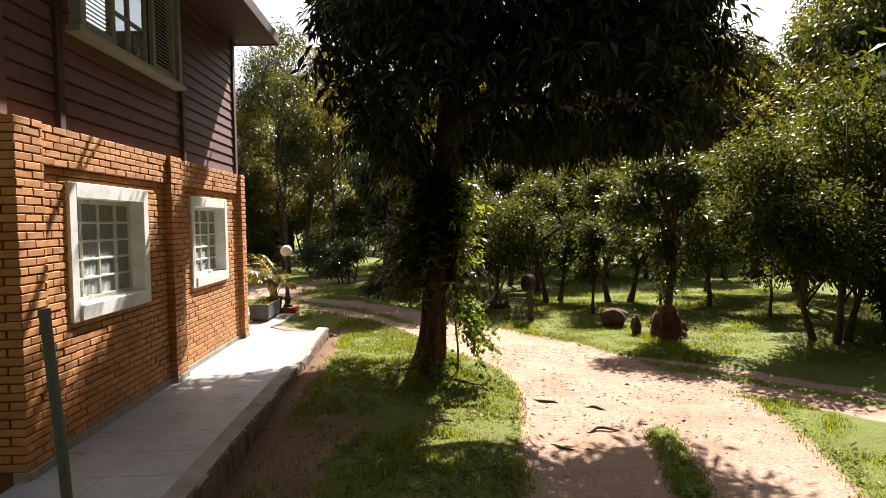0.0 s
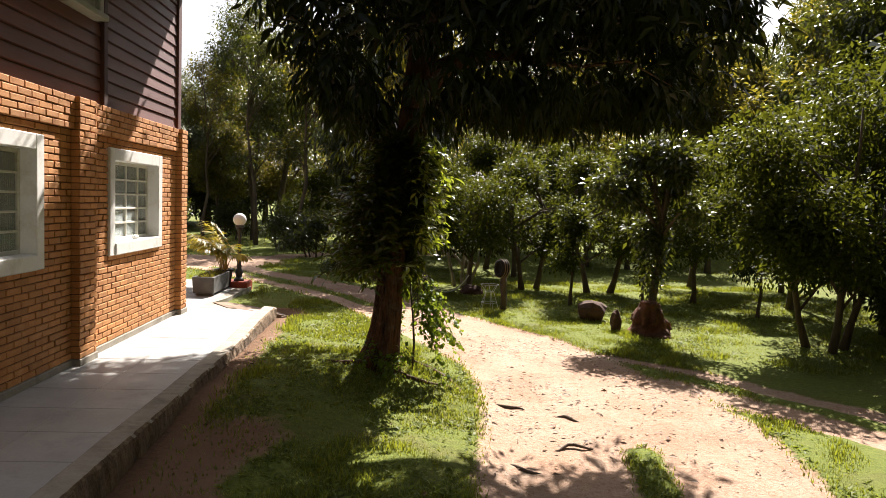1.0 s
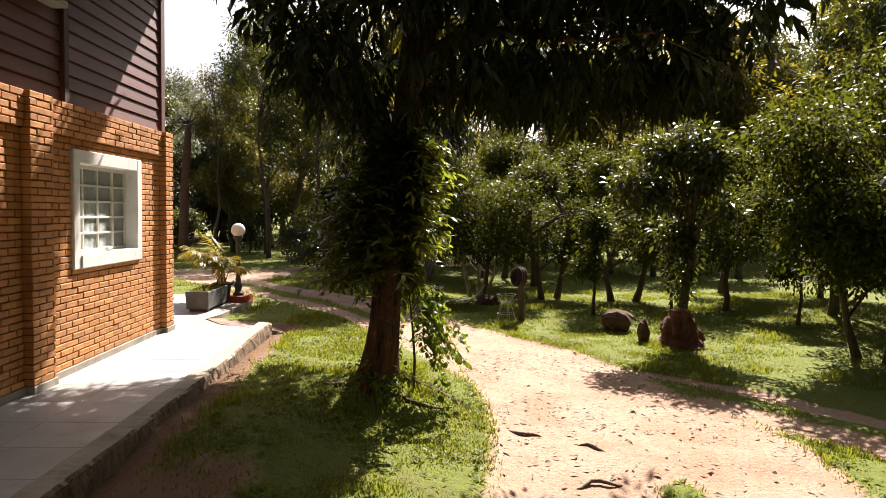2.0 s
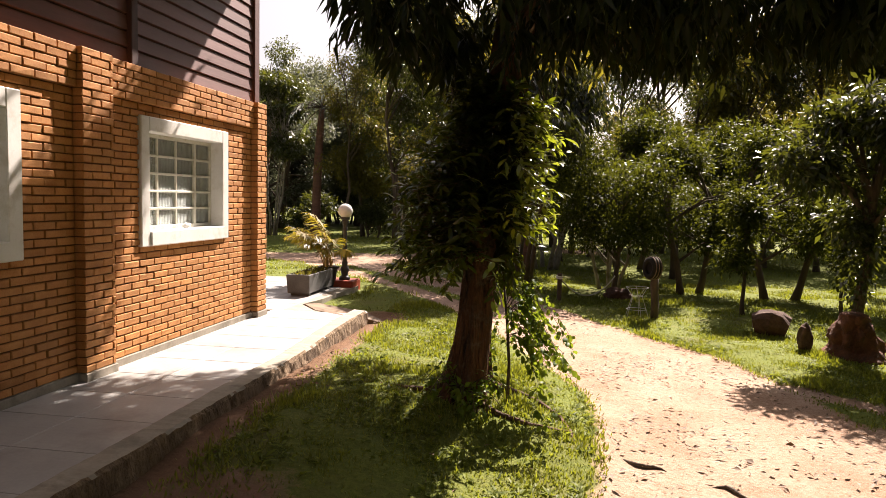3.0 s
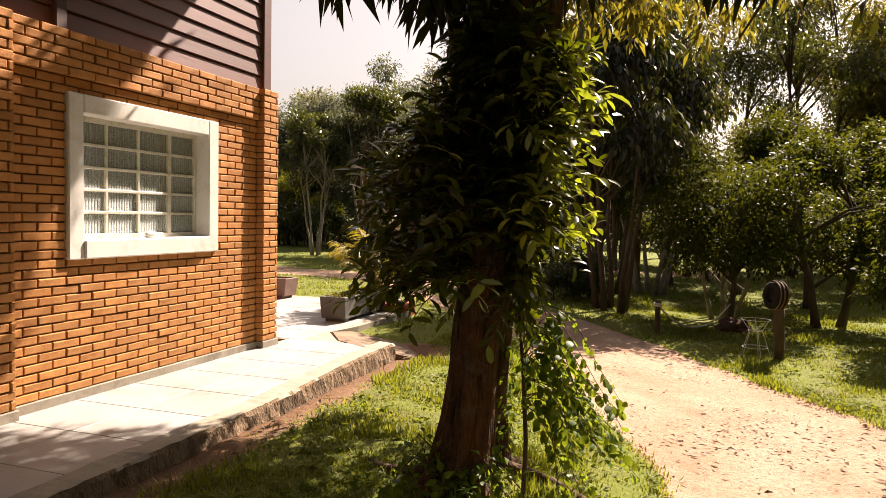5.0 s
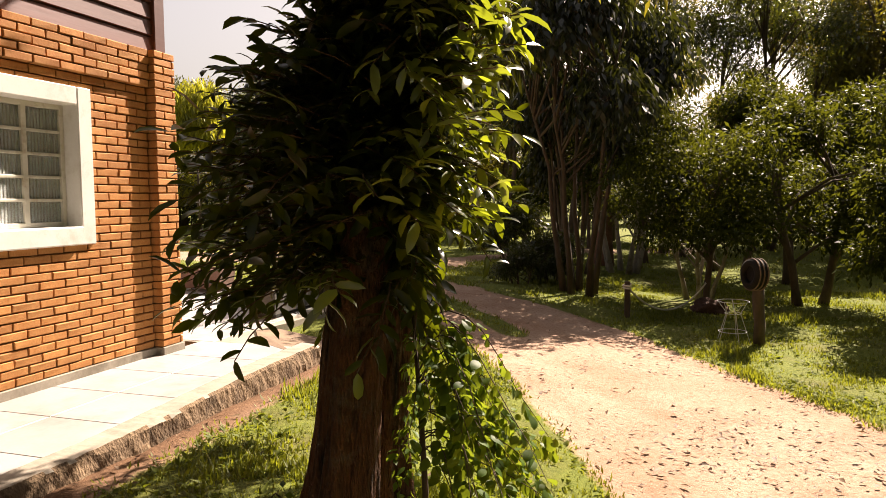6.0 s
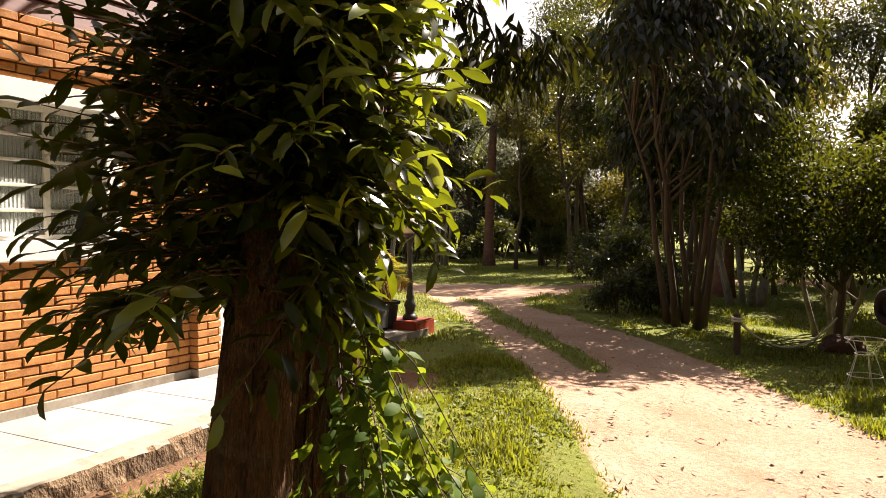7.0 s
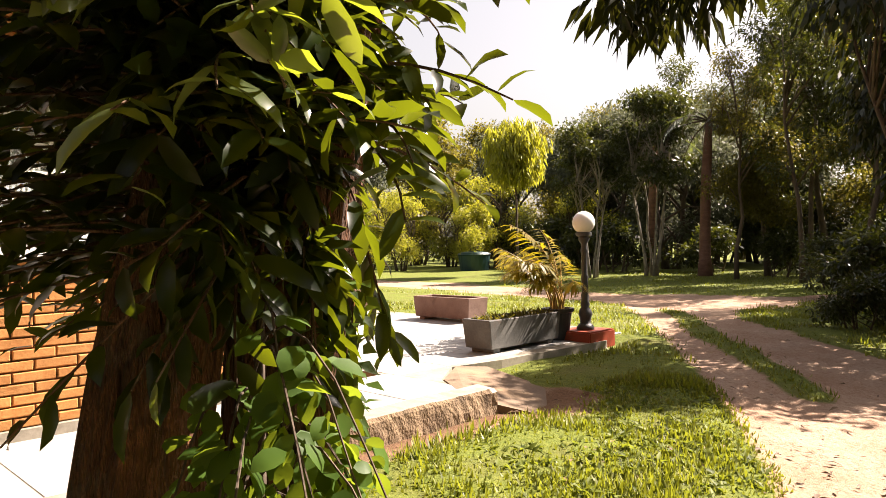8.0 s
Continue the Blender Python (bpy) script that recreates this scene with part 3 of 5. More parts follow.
for x0, x1, a, b in ((-7.6, xb, YA + 0.014, YA + 0.2), (-7.6, xb, YF - 0.2, YF - 0.014), (-7.8, -7.6, YA + 0.014, YF - 0.014)):
    into_house(part("outer_wall", box_bm(x0, x1, a, b, -0.1, Z_TOP - 0.02), M_MORTAR))
for name, z0, z1 in (("floor_slab", -0.1, 0.02), ("upper_floor", Z_TOP - 0.12, Z_TOP - 0.03)):
    into_house(part(name, box_bm(-7.58, -2.68, YA + 0.22, YF - 0.22, z0, z1), M_INTERIOR))
into_house(part("inner_wall", box_bm(-5.2, -5.1, YA + 0.22, YF - 0.22, 0.02, Z_TOP - 0.13), M_INTERIOR))

BRICKS = []


def brick_run(y0, y1, z0, z1, xfront, depth, holes=(), piece=False, phase=0):
    """Running bond on a face that looks along +x."""
    c = 0
    z = z0
    while z < z1 - 0.02:
        y = y0 - (PITCH / 2 if (c + phase) % 2 else 0)
        h = min(COURSE, z1 - z)
        while y < y1 - 0.01:
            a, b = max(y, y0), min(y + PITCH, y1)
            spans = [(a, b)]
            for hy0, hy1, hz0, hz1 in holes:
                if z + h * 0.5 > hz0 and z + h * 0.5 < hz1:
                    spans = [s for p, q in spans for s in ((p, min(q, hy0)), (max(p, hy1), q)) if s[1] - s[0] > 0.02]
            for p, q in spans:
                if q - p > 0.02:
                    BRICKS.append((p, q, z, h, xfront, depth, piece))
            y += PITCH
        z += COURSE
        c += 1


fh = [(a - 0.10, b + 0.10, WZ0 - 0.10, WZ1 + 0.10) for a, b in WINDOWS]
brick_run(YD, YE, 0.055, 0.055 + 20 * COURSE, XW, 0.03, fh[1:], True)
brick_run(YD, YE, 0.055 + 20 * COURSE, Z_BEAM, XW, 0.03, fh[1:], True)
brick_run(YB, YC, 0.055, Z_BEAM, XW, 0.03, fh[:1])
brick_run(YD, YE, Z_BEAM, Z_TOP, XB, 0.06, piece=True)
brick_run(YB, YC, Z_BEAM, Z_TOP, XB, 0.06)
brick_run(YC, YD, 0.055, Z_TOP, XP, 0.085, phase=1)
brick_run(YE, YF, 0.055, Z_TOP, XP, 0.085)
brick_run(YA, YB, 0.055, Z_TOP, XP, 0.085, phase=1)


def brick_shape(length, h, depth, seed):
    """A brick with worn, uneven front edges: its front at x = 0, from y = 0, z = 0."""
    r = random.Random(seed)
    j, e = 0.0042, 0.004
    u = lambda s=0.0018: r.uniform(-s, s)
    back = [(-depth, j, j), (-depth, length - j, j), (-depth, length - j, h - j), (-depth, j, h - j)]
    ring = [(-e, j + u(), j + u()), (-e, length - j + u(), j + u()), (-e, length - j + u(), h - j + u()), (-e, j + u(), h - j + u())]
    face = [(u(), j + e + u(), j + e + u()), (u(), length - j - e + u(), j + e + u()), (u(), length - j - e + u(), h - j - e + u()), (u(), j + e + u(), h - j - e + u())]
    v = back + ring + face
    f = [(8, 9, 10, 11)]
    for k in range(4):
        q = (k + 1) % 4
        f += [(k, q, 4 + q, 4 + k), (4 + k, 4 + q, 8 + q, 8 + k)]
    return v, f


shared, joined_v, joined_f, made = {}, [], [], 0
for i, (p, q, z, h, x, depth, piece) in enumerate(BRICKS):
    off = random.Random(i).uniform(-0.003, 0.003)
    if piece and made < 300:
        key = (round(q - p, 2), round(h, 3), depth, i % 3)
        if key not in shared:
            shared[key] = mesh_of("brick", *brick_shape(q - p, h, depth, i), M_BRICK)
        ob = new("brick", shared[key])
        ob.parent = front
        ob.matrix_basis = Matrix.Translation((x + off, p, z))
        made += 1
    else:
        v, f = brick_shape(q - p, h, depth, i)
        s = len(joined_v)
        joined_v += [(a + x + off, b + p, c + z) for a, b, c in v]
        joined_f += [tuple(k + s for k in t) for t in f]
# south face of the near corner, laid along x
row = 0
z = 0.055
while z < Z_TOP - 0.02:
    x = XP - (PITCH / 2 if row % 2 else 0)
    while x > -3.6:
        v, f = brick_shape(PITCH, COURSE, 0.03, int(row * 50 - x * 10))
        s = len(joined_v)
        joined_v += [(x - PITCH + b if row % 2 == 0 or x < XP - 0.2 else min(x - PITCH + b, XP - 0.09), YA - a * 0.5, c + z) for a, b, c in v]
        joined_f += [tuple(k + s for k in t)[::-1] for t in f]
        x -= PITCH
    z += COURSE
    row += 1
tagged(into_house(solid("brickwork", joined_v, joined_f, M_BRICKWORK), front), kind="stuff")
# cement plinth at the foot of the wall
into_house(part("plinth", box_bm(XW - 0.02, XW + 0.012, YB, YC, -0.05, 0.055, 0.004), M_KERBTOP, label="pale cement skirting along the wall's foot"))
into_house(part("plinth", box_bm(XW - 0.02, XW + 0.012, YD, YE, -0.05, 0.055, 0.004), M_KERBTOP))
for a, b in ((YA, YB), (YC, YD), (YE, YF)):
    into_house(part("plinth", box_bm(XW - 0.02, XP + 0.01, a - 0.006, b + 0.006, -0.05, 0.055, 0.004), M_KERBTOP))


def build_window(y0, y1):
    """Deep white surround, cream steel frame with four by five panes of fluted glass."""
    win = into_house(new("window"))
    win["label"] = "steel window of small fluted panes in a white plaster surround"
    x_out, b = -2.425, 0.11
    part("jamb", box_bm(-2.60, x_out, y0 - b, y0, WZ0 - b, WZ1 + b, 0.006), M_PLASTER, win, "thick white plaster surround")
    part("jamb", box_bm(-2.60, x_out, y1, y1 + b, WZ0 - b, WZ1 + b, 0.006), M_PLASTER, win)
    part("head", box_bm(-2.60, x_out - 0.001, y0, y1, WZ1, WZ1 + b, 0.006), M_PLASTER, win)
    part("sill", box_bm(-2.62, x_out + 0.012, y0 - 0.001, y1 + 0.001, WZ0 - b, WZ0 + 0.004, 0.008), M_PLASTER, win, "white sloping sill")
    xg = -2.56
    w, h = (y1 - y0), (WZ1 - WZ0)
    for a, c in ((y0, y0 + 0.03), (y1 - 0.03, y1), (y0 + w * 0.735, y0 + w * 0.735 + 0.035)):
        part("stile", box_bm(xg - 0.02, xg + 0.02, a, c, WZ0, WZ1, 0.003), M_STEEL, win, "cream painted steel stile")
    for a, c in ((WZ0 + 0.004, WZ0 + 0.034), (WZ1 - 0.03, WZ1)):
        part("rail", box_bm(xg - 0.019, xg + 0.019, y0 + 0.03, y1 - 0.03, a, c, 0.003), M_STEEL, win, "cream painted steel rail")
    cols = [y0 + 0.03, y0 + w * 0.255, y0 + w * 0.495, y0 + w * 0.745, y1 - 0.03]
    for c in cols[1:3]:
        part("mullion", box_bm(xg - 0.016, xg + 0.016, c - 0.011, c + 0.011, WZ0 + 0.03, WZ1 - 0.03, 0.003), M_STEEL, win)
    zs = [WZ0 + 0.03 + (h - 0.06) * k / 5 for k in range(6)]
    for z in zs[1:5]:
        part("glazing_bar", box_bm(xg - 0.014, xg + 0.017, y0 + 0.03, y1 - 0.03, z - 0.009, z + 0.009, 0.003), M_STEEL, win)
    for i in range(4):
        for k in range(5):
            pane = part("pane", box_bm(xg - 0.003, xg + 0.003, cols[i] + 0.004, cols[i + 1] - 0.004, zs[k] + 0.003, zs[k + 1] - 0.003), M_FLUTED, win)
            pane.visible_shadow = False
    return win


for a, b in WINDOWS:
    build_window(a, b)

# upper storey: boards, posts, window with louvred shutters, roof
XS = -2.49
bm = bmesh.new()
box_bm(-2.7, XS - 0.03, YA + 0.05, 5.34, Z_TOP - 0.02, 4.02, bm=bm)
box_bm(-2.7, XS - 0.03, 7.20, YF - 0.01, Z_TOP - 0.02, 4.02, bm=bm)
box_bm(-2.7, XS - 0.03, 5.34, 7.20, Z_TOP - 0.02, 2.92, bm=bm)
box_bm(-7.6, -2.7, YA + 0.05, YA + 0.2, Z_TOP - 0.02, 4.02, bm=bm)
box_bm(-7.6, -2.7, YF - 0.2, YF - 0.01, Z_TOP - 0.02, 4.02, bm=bm)
upper = into_house(part("upper_wall", bm, M_TRIM, label="upper wall clad in dark red horizontal boards"))
BOARD = 0.118
for a, b in ((4.36, 4.96), (5.04, 7.47), (7.55, 9.55)):
    z = Z_TOP + 0.004
    k = 0
    while z < 3.98:
        spans = [(a, b)] if z < 2.80 or b < 5.0 or a > 7.5 else [(a, 5.20), (7.33, b)]
        for p, q in spans:
            if q - p < 0.03:
                continue
            v = [(XS - 0.03, p, z), (XS, p, z + 0.004), (XS - 0.012, p, z + BOARD - 0.012), (XS - 0.03, p, z + BOARD - 0.012)]
            v += [(x, q, c) for x, _, c in v]
            f = [(3, 2, 1, 0), (4, 5, 6, 7), (0, 1, 5, 4), (1, 2, 6, 5), (2, 3, 7, 6)]
            board = solid("board", v, f, M_SIDING)
            board.parent = upper
        z += BOARD
        k += 1
for a, b, x in ((4.25, 4.36, XS + 0.02), (4.96, 5.04, XS + 0.03), (7.47, 7.55, XS + 0.03), (9.55, 9.66, XS + 0.02)):
    into_house(part("post", box_bm(XS - 0.05, x, a, b, Z_TOP, 4.0, 0.006), M_SIDING if a in (4.25, 9.55) else M_TRIM))
win = into_house(new("shuttered_window"))
win["label"] = "upper window with grey-green louvred shutters above a timber sill"
for a, b, c, d in ((5.20, 5.28, 2.90, 4.0), (7.25, 7.33, 2.90, 4.0)):
    part("jamb", box_bm(-2.56, -2.405, a, b, c, d, 0.005), M_SHUTTER, win)
part("sill", box_bm(-2.56, -2.385, 5.14, 7.39, 2.855, 2.905, 0.006), M_SHUTTER, win, "grey-green timber sill")
for a, b in ((5.29, 5.86), (6.66, 7.24)):
    sh = part("shutter", box_bm(-2.48, -2.44, a, a + 0.06, 2.92, 3.98, 0.004, box_bm(-2.48, -2.44, b - 0.06, b, 2.92, 3.98, 0.004, box_bm(-2.478, -2.442, a + 0.06, b - 0.06, 2.92, 2.985, 0.004))), M_SHUTTER, win, "grey-green louvred shutter")
    z = 2.99
    while z < 3.95:
        m = pose(-2.46, (a + b) / 2, z, 0, 38, 0) @ Matrix.Diagonal((0.045, b - a - 0.12, 0.007, 1))
        bm = bmesh.new()
        bmesh.ops.create_cube(bm, size=1.0, matrix=m)
        part("slat", bm, M_SHUTTER, sh)
        z += 0.033
for y in (5.88, 6.24, 6.62):
    part("stile", box_bm(-2.53, -2.49, y, y + 0.035, 2.92, 3.98, 0.003), M_SHUTTER, win)
for z in (2.92, 3.22, 3.55, 3.9):
    part("glazing_bar", box_bm(-2.528, -2.495, 5.91, 6.62, z, z + 0.03, 0.003), M_SHUTTER, win)
part("pane", box_bm(-2.512, -2.508, 5.9, 6.64, 2.94, 3.95), M_GLASS, win).visible_shadow = False
# roof: low pitch, eaves along the wall, rafters under it
bm = bmesh.new()
prof = [(-1.94, 3.96), (-1.96, 4.06), (-5.1, 5.35), (-8.3, 4.06), (-8.3, 3.96), (-5.1, 5.22)]
fa = [bm.verts.new((x, 3.75, z)) for x, z in prof]
fb = [bm.verts.new((x, 9.93, z)) for x, z in prof]
bm.faces.new(fa)
bm.faces.new(fb[::-1])
for i in range(6):
    j = (i + 1) % 6
    bm.faces.new((fa[i], fa[j], fb[j], fb[i]))
roof = into_house(part("roof", bm, M_ROOF, label="dark tiled roof with overhanging eaves"))
part("fascia", box_bm(-1.955, -1.925, 3.74, 9.94, 3.93, 4.07, 0.004), M_TRIM, roof)
part("soffit", box_bm(-2.50, -1.956, 3.76, 9.92, 3.945, 3.958), M_TRIM, roof)
part("barge_board", box_bm(-2.7, -1.96, 9.92, 9.95, 3.93, 4.06, 0.004), M_TRIM, roof)


# ---- the large tree by the kerb ----
def gz(x, y):
    return float(ground_z(x, y))


def build_big_tree():
    r = random.Random(11)
    tree = empty("mango_tree", (-0.03, 7.55, gz(-0.03, 7.55)), "old dark-barked mango tree with drooping leaves beside the kerb", "tree")
    base = tree.matrix_basis.inverted()

    def own(ob, parent=None):
        ob.parent = parent or tree
        if parent is None:
            ob.matrix_parent_inverse = base
        return ob
    # two fluted stems that rise from one foot and join above head height of the shrub
    verts, faces = [], []

    def stem(levels, seg, flute0, phase, steps):
        fine = []
        for p, q in zip(levels[:-1], levels[1:]):
            fine += [tuple(c + (d - c) * i / steps for c, d in zip(p, q)) for i in range(steps)]
        fine.append(levels[-1])
        start = len(verts)
        for z, rad, cx, cy in fine:
            flute = flute0 * max(0.25, 1 - z / 1.2)
            for i in range(seg):
                a = 2 * math.pi * i / seg
                ca, sa = math.cos(a), math.sin(a)
                w = 1 + flute * (0.6 * math.sin(5 * a + phase + z * 0.5) + 0.4 * math.sin(8 * a + z)) + 0.10 * noise.noise((ca * 2.2 + phase, sa * 2.2, z * 1.6)) + 0.05 * noise.noise((ca * 7, sa * 7 + phase, z * 2.5)) + 0.06 * noise.noise((ca * 14, sa * 14, z * 2.4)) + 0.05 * noise.noise((ca * 30, sa * 30, z * 5.0))
                verts.append((cx + rad * w * ca, cy + rad * w * sa, z))
        for j in range(len(fine) - 1):
            for i in range(seg):
                k = (i + 1) % seg
                faces.append((start + j * seg + i, start + j * seg + k, start + (j + 1) * seg + k, start + (j + 1) * seg + i))
        faces.append(tuple(start + (len(fine) - 1) * seg + i for i in range(seg)))

    stem([(-0.34, 0.30, -0.07, 7.56), (-0.15, 0.215, -0.04, 7.57), (0.05, 0.155, 0.0, 7.575), (0.25, 0.12, 0.03, 7.575), (0.5, 0.11, 0.05, 7.575), (0.8, 0.115, 0.08, 7.58), (1.2, 0.135, 0.12, 7.59), (1.7, 0.14, 0.19, 7.60), (2.3, 0.14, 0.26, 7.62), (3.0, 0.135, 0.33, 7.63), (3.8, 0.12, 0.39, 7.64), (5.0, 0.10, 0.47, 7.65), (6.5, 0.07, 0.55, 7.66), (8.0, 0.035, 0.68, 7.68)], 112, 0.17, 0.7, 9)
    stem([(-0.36, 0.24, -0.05, 7.24), (-0.18, 0.185, -0.01, 7.25), (0.0, 0.132, 0.035, 7.26), (0.25, 0.108, 0.07, 7.265), (0.5, 0.095, 0.09, 7.275), (0.8, 0.095, 0.10, 7.335), (1.1, 0.10, 0.115, 7.42), (1.45, 0.075, 0.14, 7.53)], 88, 0.20, 2.9, 10)
    trunk = own(solid("trunk", verts, faces, M_TRUNK, label="dark fissured trunk forking at its foot", smooth=True))
    rr = np.random.default_rng(44)
    ang = rr.uniform(-0.5, 1.1, 110)
    zz = rr.uniform(0.0, 0.85, 110)
    low = np.stack([0.02 + 0.07 * zz + 0.14 * np.cos(ang), 7.56 + 0.14 * np.sin(ang), zz], -1)
    own(leafy("ivy", low, 3, 0.04, 0.6, L_SHRUB, None, 0.04, 0.6, "mid", 45, label="small-leaved climber on the lower trunk"))
    # roots over the ground
    for a, length in ((-150, 0.4), (-95, 0.45), (-40, 0.8), (-12, 0.9), (25, 0.6)):
        pts, rad = [], []
        for i in range(8):
            t = i / 7
            b = radians(a) + 0.5 * math.sin(t * 4 + a)
            x, y = -0.03 + (0.16 + t * length) * math.cos(b), 7.55 + (0.16 + t * length) * math.sin(b)
            pts.append((x, y, gz(x, y) + 0.012 - 0.035 * t))
            rad.append(0.030 * (1 - t) + 0.005)
        own(solid("root", *tube(pts, rad, 8, 0.1, r), M_BARK, smooth=True))
    # limbs
    tips = []
    for a, z, length, rise in ((10, 2.5, 2.6, 1.3), (75, 2.9, 2.4, 1.8), (150, 3.2, 2.0, 1.9), (-60, 2.8, 1.9, 1.2), (-120, 3.3, 1.6, 1.8), (40, 3.9, 2.6, 2.4), (110, 4.2, 2.4, 2.4), (190, 4.6, 2.2, 2.2), (-20, 4.6, 2.4, 2.0), (-90, 5.0, 1.8, 2.0), (-40, 2.35, 1.6, 0.3), (0, 2.2, 1.9, 0.25), (115, 3.4, 3.6, 2.0), (98, 3.8, 3.4, 2.6)):
        pts, rad = [], []
        for i in range(8):
            t = i / 7
            b = radians(a) + 0.35 * math.sin(3 * t + a)
            pts.append((0.17 + 0.08 * (z - 2) + length * t * math.cos(b), 7.62 + length * t * math.sin(b), z + rise * (t ** 0.8) + 0.08 * math.sin(7 * t + a)))
            rad.append(0.075 * (1 - t) ** 0.8 + 0.010)
        own(solid("limb", *tube(pts, rad, 9, 0.08, r), M_BARK, smooth=True))
        tips += pts[2:]
        for _ in range(5):
            p = Vector(r.choice(pts[3:]))
            q = p + Vector((r.uniform(-0.8, 0.8), r.uniform(-0.8, 0.8), r.uniform(-0.5, 0.5)))
            own(solid("twig", *tube([p, (p + q) / 2 + Vector((0, 0, 0.12)), q], [0.016, 0.011, 0.004], 5), M_BARK))
            tips.append(tuple(q))
    blobs = [(1.1, 7.5, 6.3, 2.2, 2.4, 2.2), (1.0, 7.0, 3.7, 2.0, 1.5, 0.95), (-0.45, 7.0, 3.0, 0.65, 0.65, 0.75), (1.5, 6.5, 2.95, 0.95, 0.8, 0.5), (2.5, 7.3, 3.1, 0.8, 0.9, 0.75), (0.35, 6.4, 3.0, 0.75, 0.6, 0.55), (2.8, 8.8, 4.4, 1.0, 1.2, 1.2), (2.4, 7.5, 4.7, 1.3, 1.2, 1.1), (-0.8, 8.7, 4.6, 0.9, 1.1, 1.0), (-0.8, 9.5, 4.9, 0.9, 1.0, 0.8), (0.0, 9.9, 5.2, 1.2, 1.2, 1.1), (0.5, 10.4, 6.3, 1.4, 1.3, 1.1), (-1.0, 10.3, 4.6, 0.8, 0.9, 0.7), (-0.3, 10.9, 4.9, 0.8, 0.8, 0.8), (0.6, 9.9, 4.5, 0.9, 0.9, 0.7), (0.8, 10.6, 4.5, 0.9, 0.9, 0.7), (0.35, 11.0, 4.6, 0.8, 0.7, 0.6), (1.7, 9.6, 4.6, 0.8, 0.9, 0.7)]
    c = np.concatenate([blob_points(9600, blobs, 21, 0.3), np.repeat(np.array(tips), 5, axis=0) + np.random.default_rng(3).normal(size=(len(tips) * 5, 3)) * 0.16])
    # distance from the sun's line to the climber, for a gap that lets light in
    ray = np.array(sun_from)
    rel = c - np.array((0.55, 7.7, 1.3))
    gap = np.linalg.norm(rel - (rel @ ray)[:, None] * ray, axis=1)
    # tufts whose shadow would fall on the sunlit wall are cut from the crown
    s = (c[:, 0] + 2.45) / sun_from.x
    y0, z0 = c[:, 1] - sun_from.y * s, c[:, 2] - sun_from.z * s
    lit = ((z0 > 0.5) | ((y0 < 5.2) & (z0 > 0.05)) | ((y0 > 7.0) & (z0 > -0.3))) & (z0 < 4.0) & (y0 > 3.7) & (y0 < 10.3) & (np.random.default_rng(9).uniform(size=len(c)) > 0.03)
    hem = np.array([2.15 + 0.75 * noise.noise((p[0] * 1.1, p[1] * 1.1, 6)) for p in c])
    c = c[(c[:, 2] > hem) & (gap > 0.72) & ~lit]
    # an unseen bough, added up the sun's ray to shade the brick wall
    shade = [(5.6, 0.25, 0.32), (6.15, 0.3, 0.30), (6.5, 0.65, 0.28), (6.85, 1.0, 0.24), (7.1, 1.4, 0.2), (7.3, 1.7, 0.14)]
    reach = 1.45 / sun_from.x
    shade_bough = blob_points(520, [(-1.0, y + sun_from.y * reach, z + sun_from.z * reach, k, k, k) for y, z, k in shade], 23, 0.1)
    c = np.concatenate([c, shade_bough])
    own(solid("limb", *tube([(0.3, 7.7, 3.6), (-0.35, 9.0, 4.4), (-0.9, 9.6, 4.4), (-1.0, 10.4, 4.7), (-1.0, 11.2, 5.8)], [0.07, 0.055, 0.04, 0.025, 0.008], 8, 0.08, r), M_BARK, smooth=True))
    own(leafy("crown", c, 9, 0.17, 0.28, L_MANGO, None, 0.14, 0.8, "mid", 31, label="dense drooping dark green leaves"))
    # low hanging sprays at the crown's edge
    spray = blob_points(470, [(-0.25, 7.35, 2.28, 0.28, 0.3, 0.26), (-0.12, 7.65, 2.3, 0.3, 0.3, 0.28), (0.45, 6.9, 2.2, 0.35, 0.3, 0.2), (1.3, 7.3, 2.2, 0.5, 0.4, 0.22), (1.0, 6.6, 2.28, 0.9, 0.5, 0.22), (2.2, 7.3, 2.35, 0.6, 0.6, 0.25), (-0.35, 6.8, 2.35, 0.4, 0.4, 0.3), (-0.26, 9.68, 1.96, 0.40, 0.34, 0.24), (-0.4, 9.65, 2.6, 0.32, 0.32, 0.4), (-0.6, 9.5, 3.4, 0.35, 0.35, 0.5)], 8, 0.1)
    own(solid("twig", *tube([(-0.6, 9.3, 4.6), (-0.62, 9.45, 3.4), (-0.5, 9.55, 2.6), (-0.28, 9.66, 2.0)], [0.03, 0.022, 0.014, 0.005], 6), M_BARK))
    own(leafy("hanging_spray", spray, 10, 0.16, 0.24, L_MANGO, None, 0.09, 1.3, "mid", 33))
    # hanging tufts in a lighter yellow-green than the rest of the crown
    olive_spray = blob_points(190, [(-0.1, 10.0, 2.8, 0.45, 0.4, 0.3), (0.5, 10.3, 2.8, 0.5, 0.4, 0.3), (1.2, 10.6, 2.85, 0.5, 0.4, 0.3), (0.5, 10.2, 3.5, 0.9, 0.5, 0.4)], 18, 0.1)
    own(leafy("hanging_spray", olive_spray, 9, 0.13, 0.28, L_OLIVE, None, 0.10, 1.2, "mid", 35, label="yellow-green leaves hanging from the crown"))
    for x, y in ((-0.1, 10.0), (0.5, 10.3), (1.2, 10.6)):
        own(solid("twig", *tube([(0.5 * x + 0.25, y - 0.4, 4.6), (0.8 * x + 0.1, y - 0.1, 3.6), (x, y, 2.7)], [0.025, 0.015, 0.004], 6), M_BARK))
    return tree


build_big_tree()


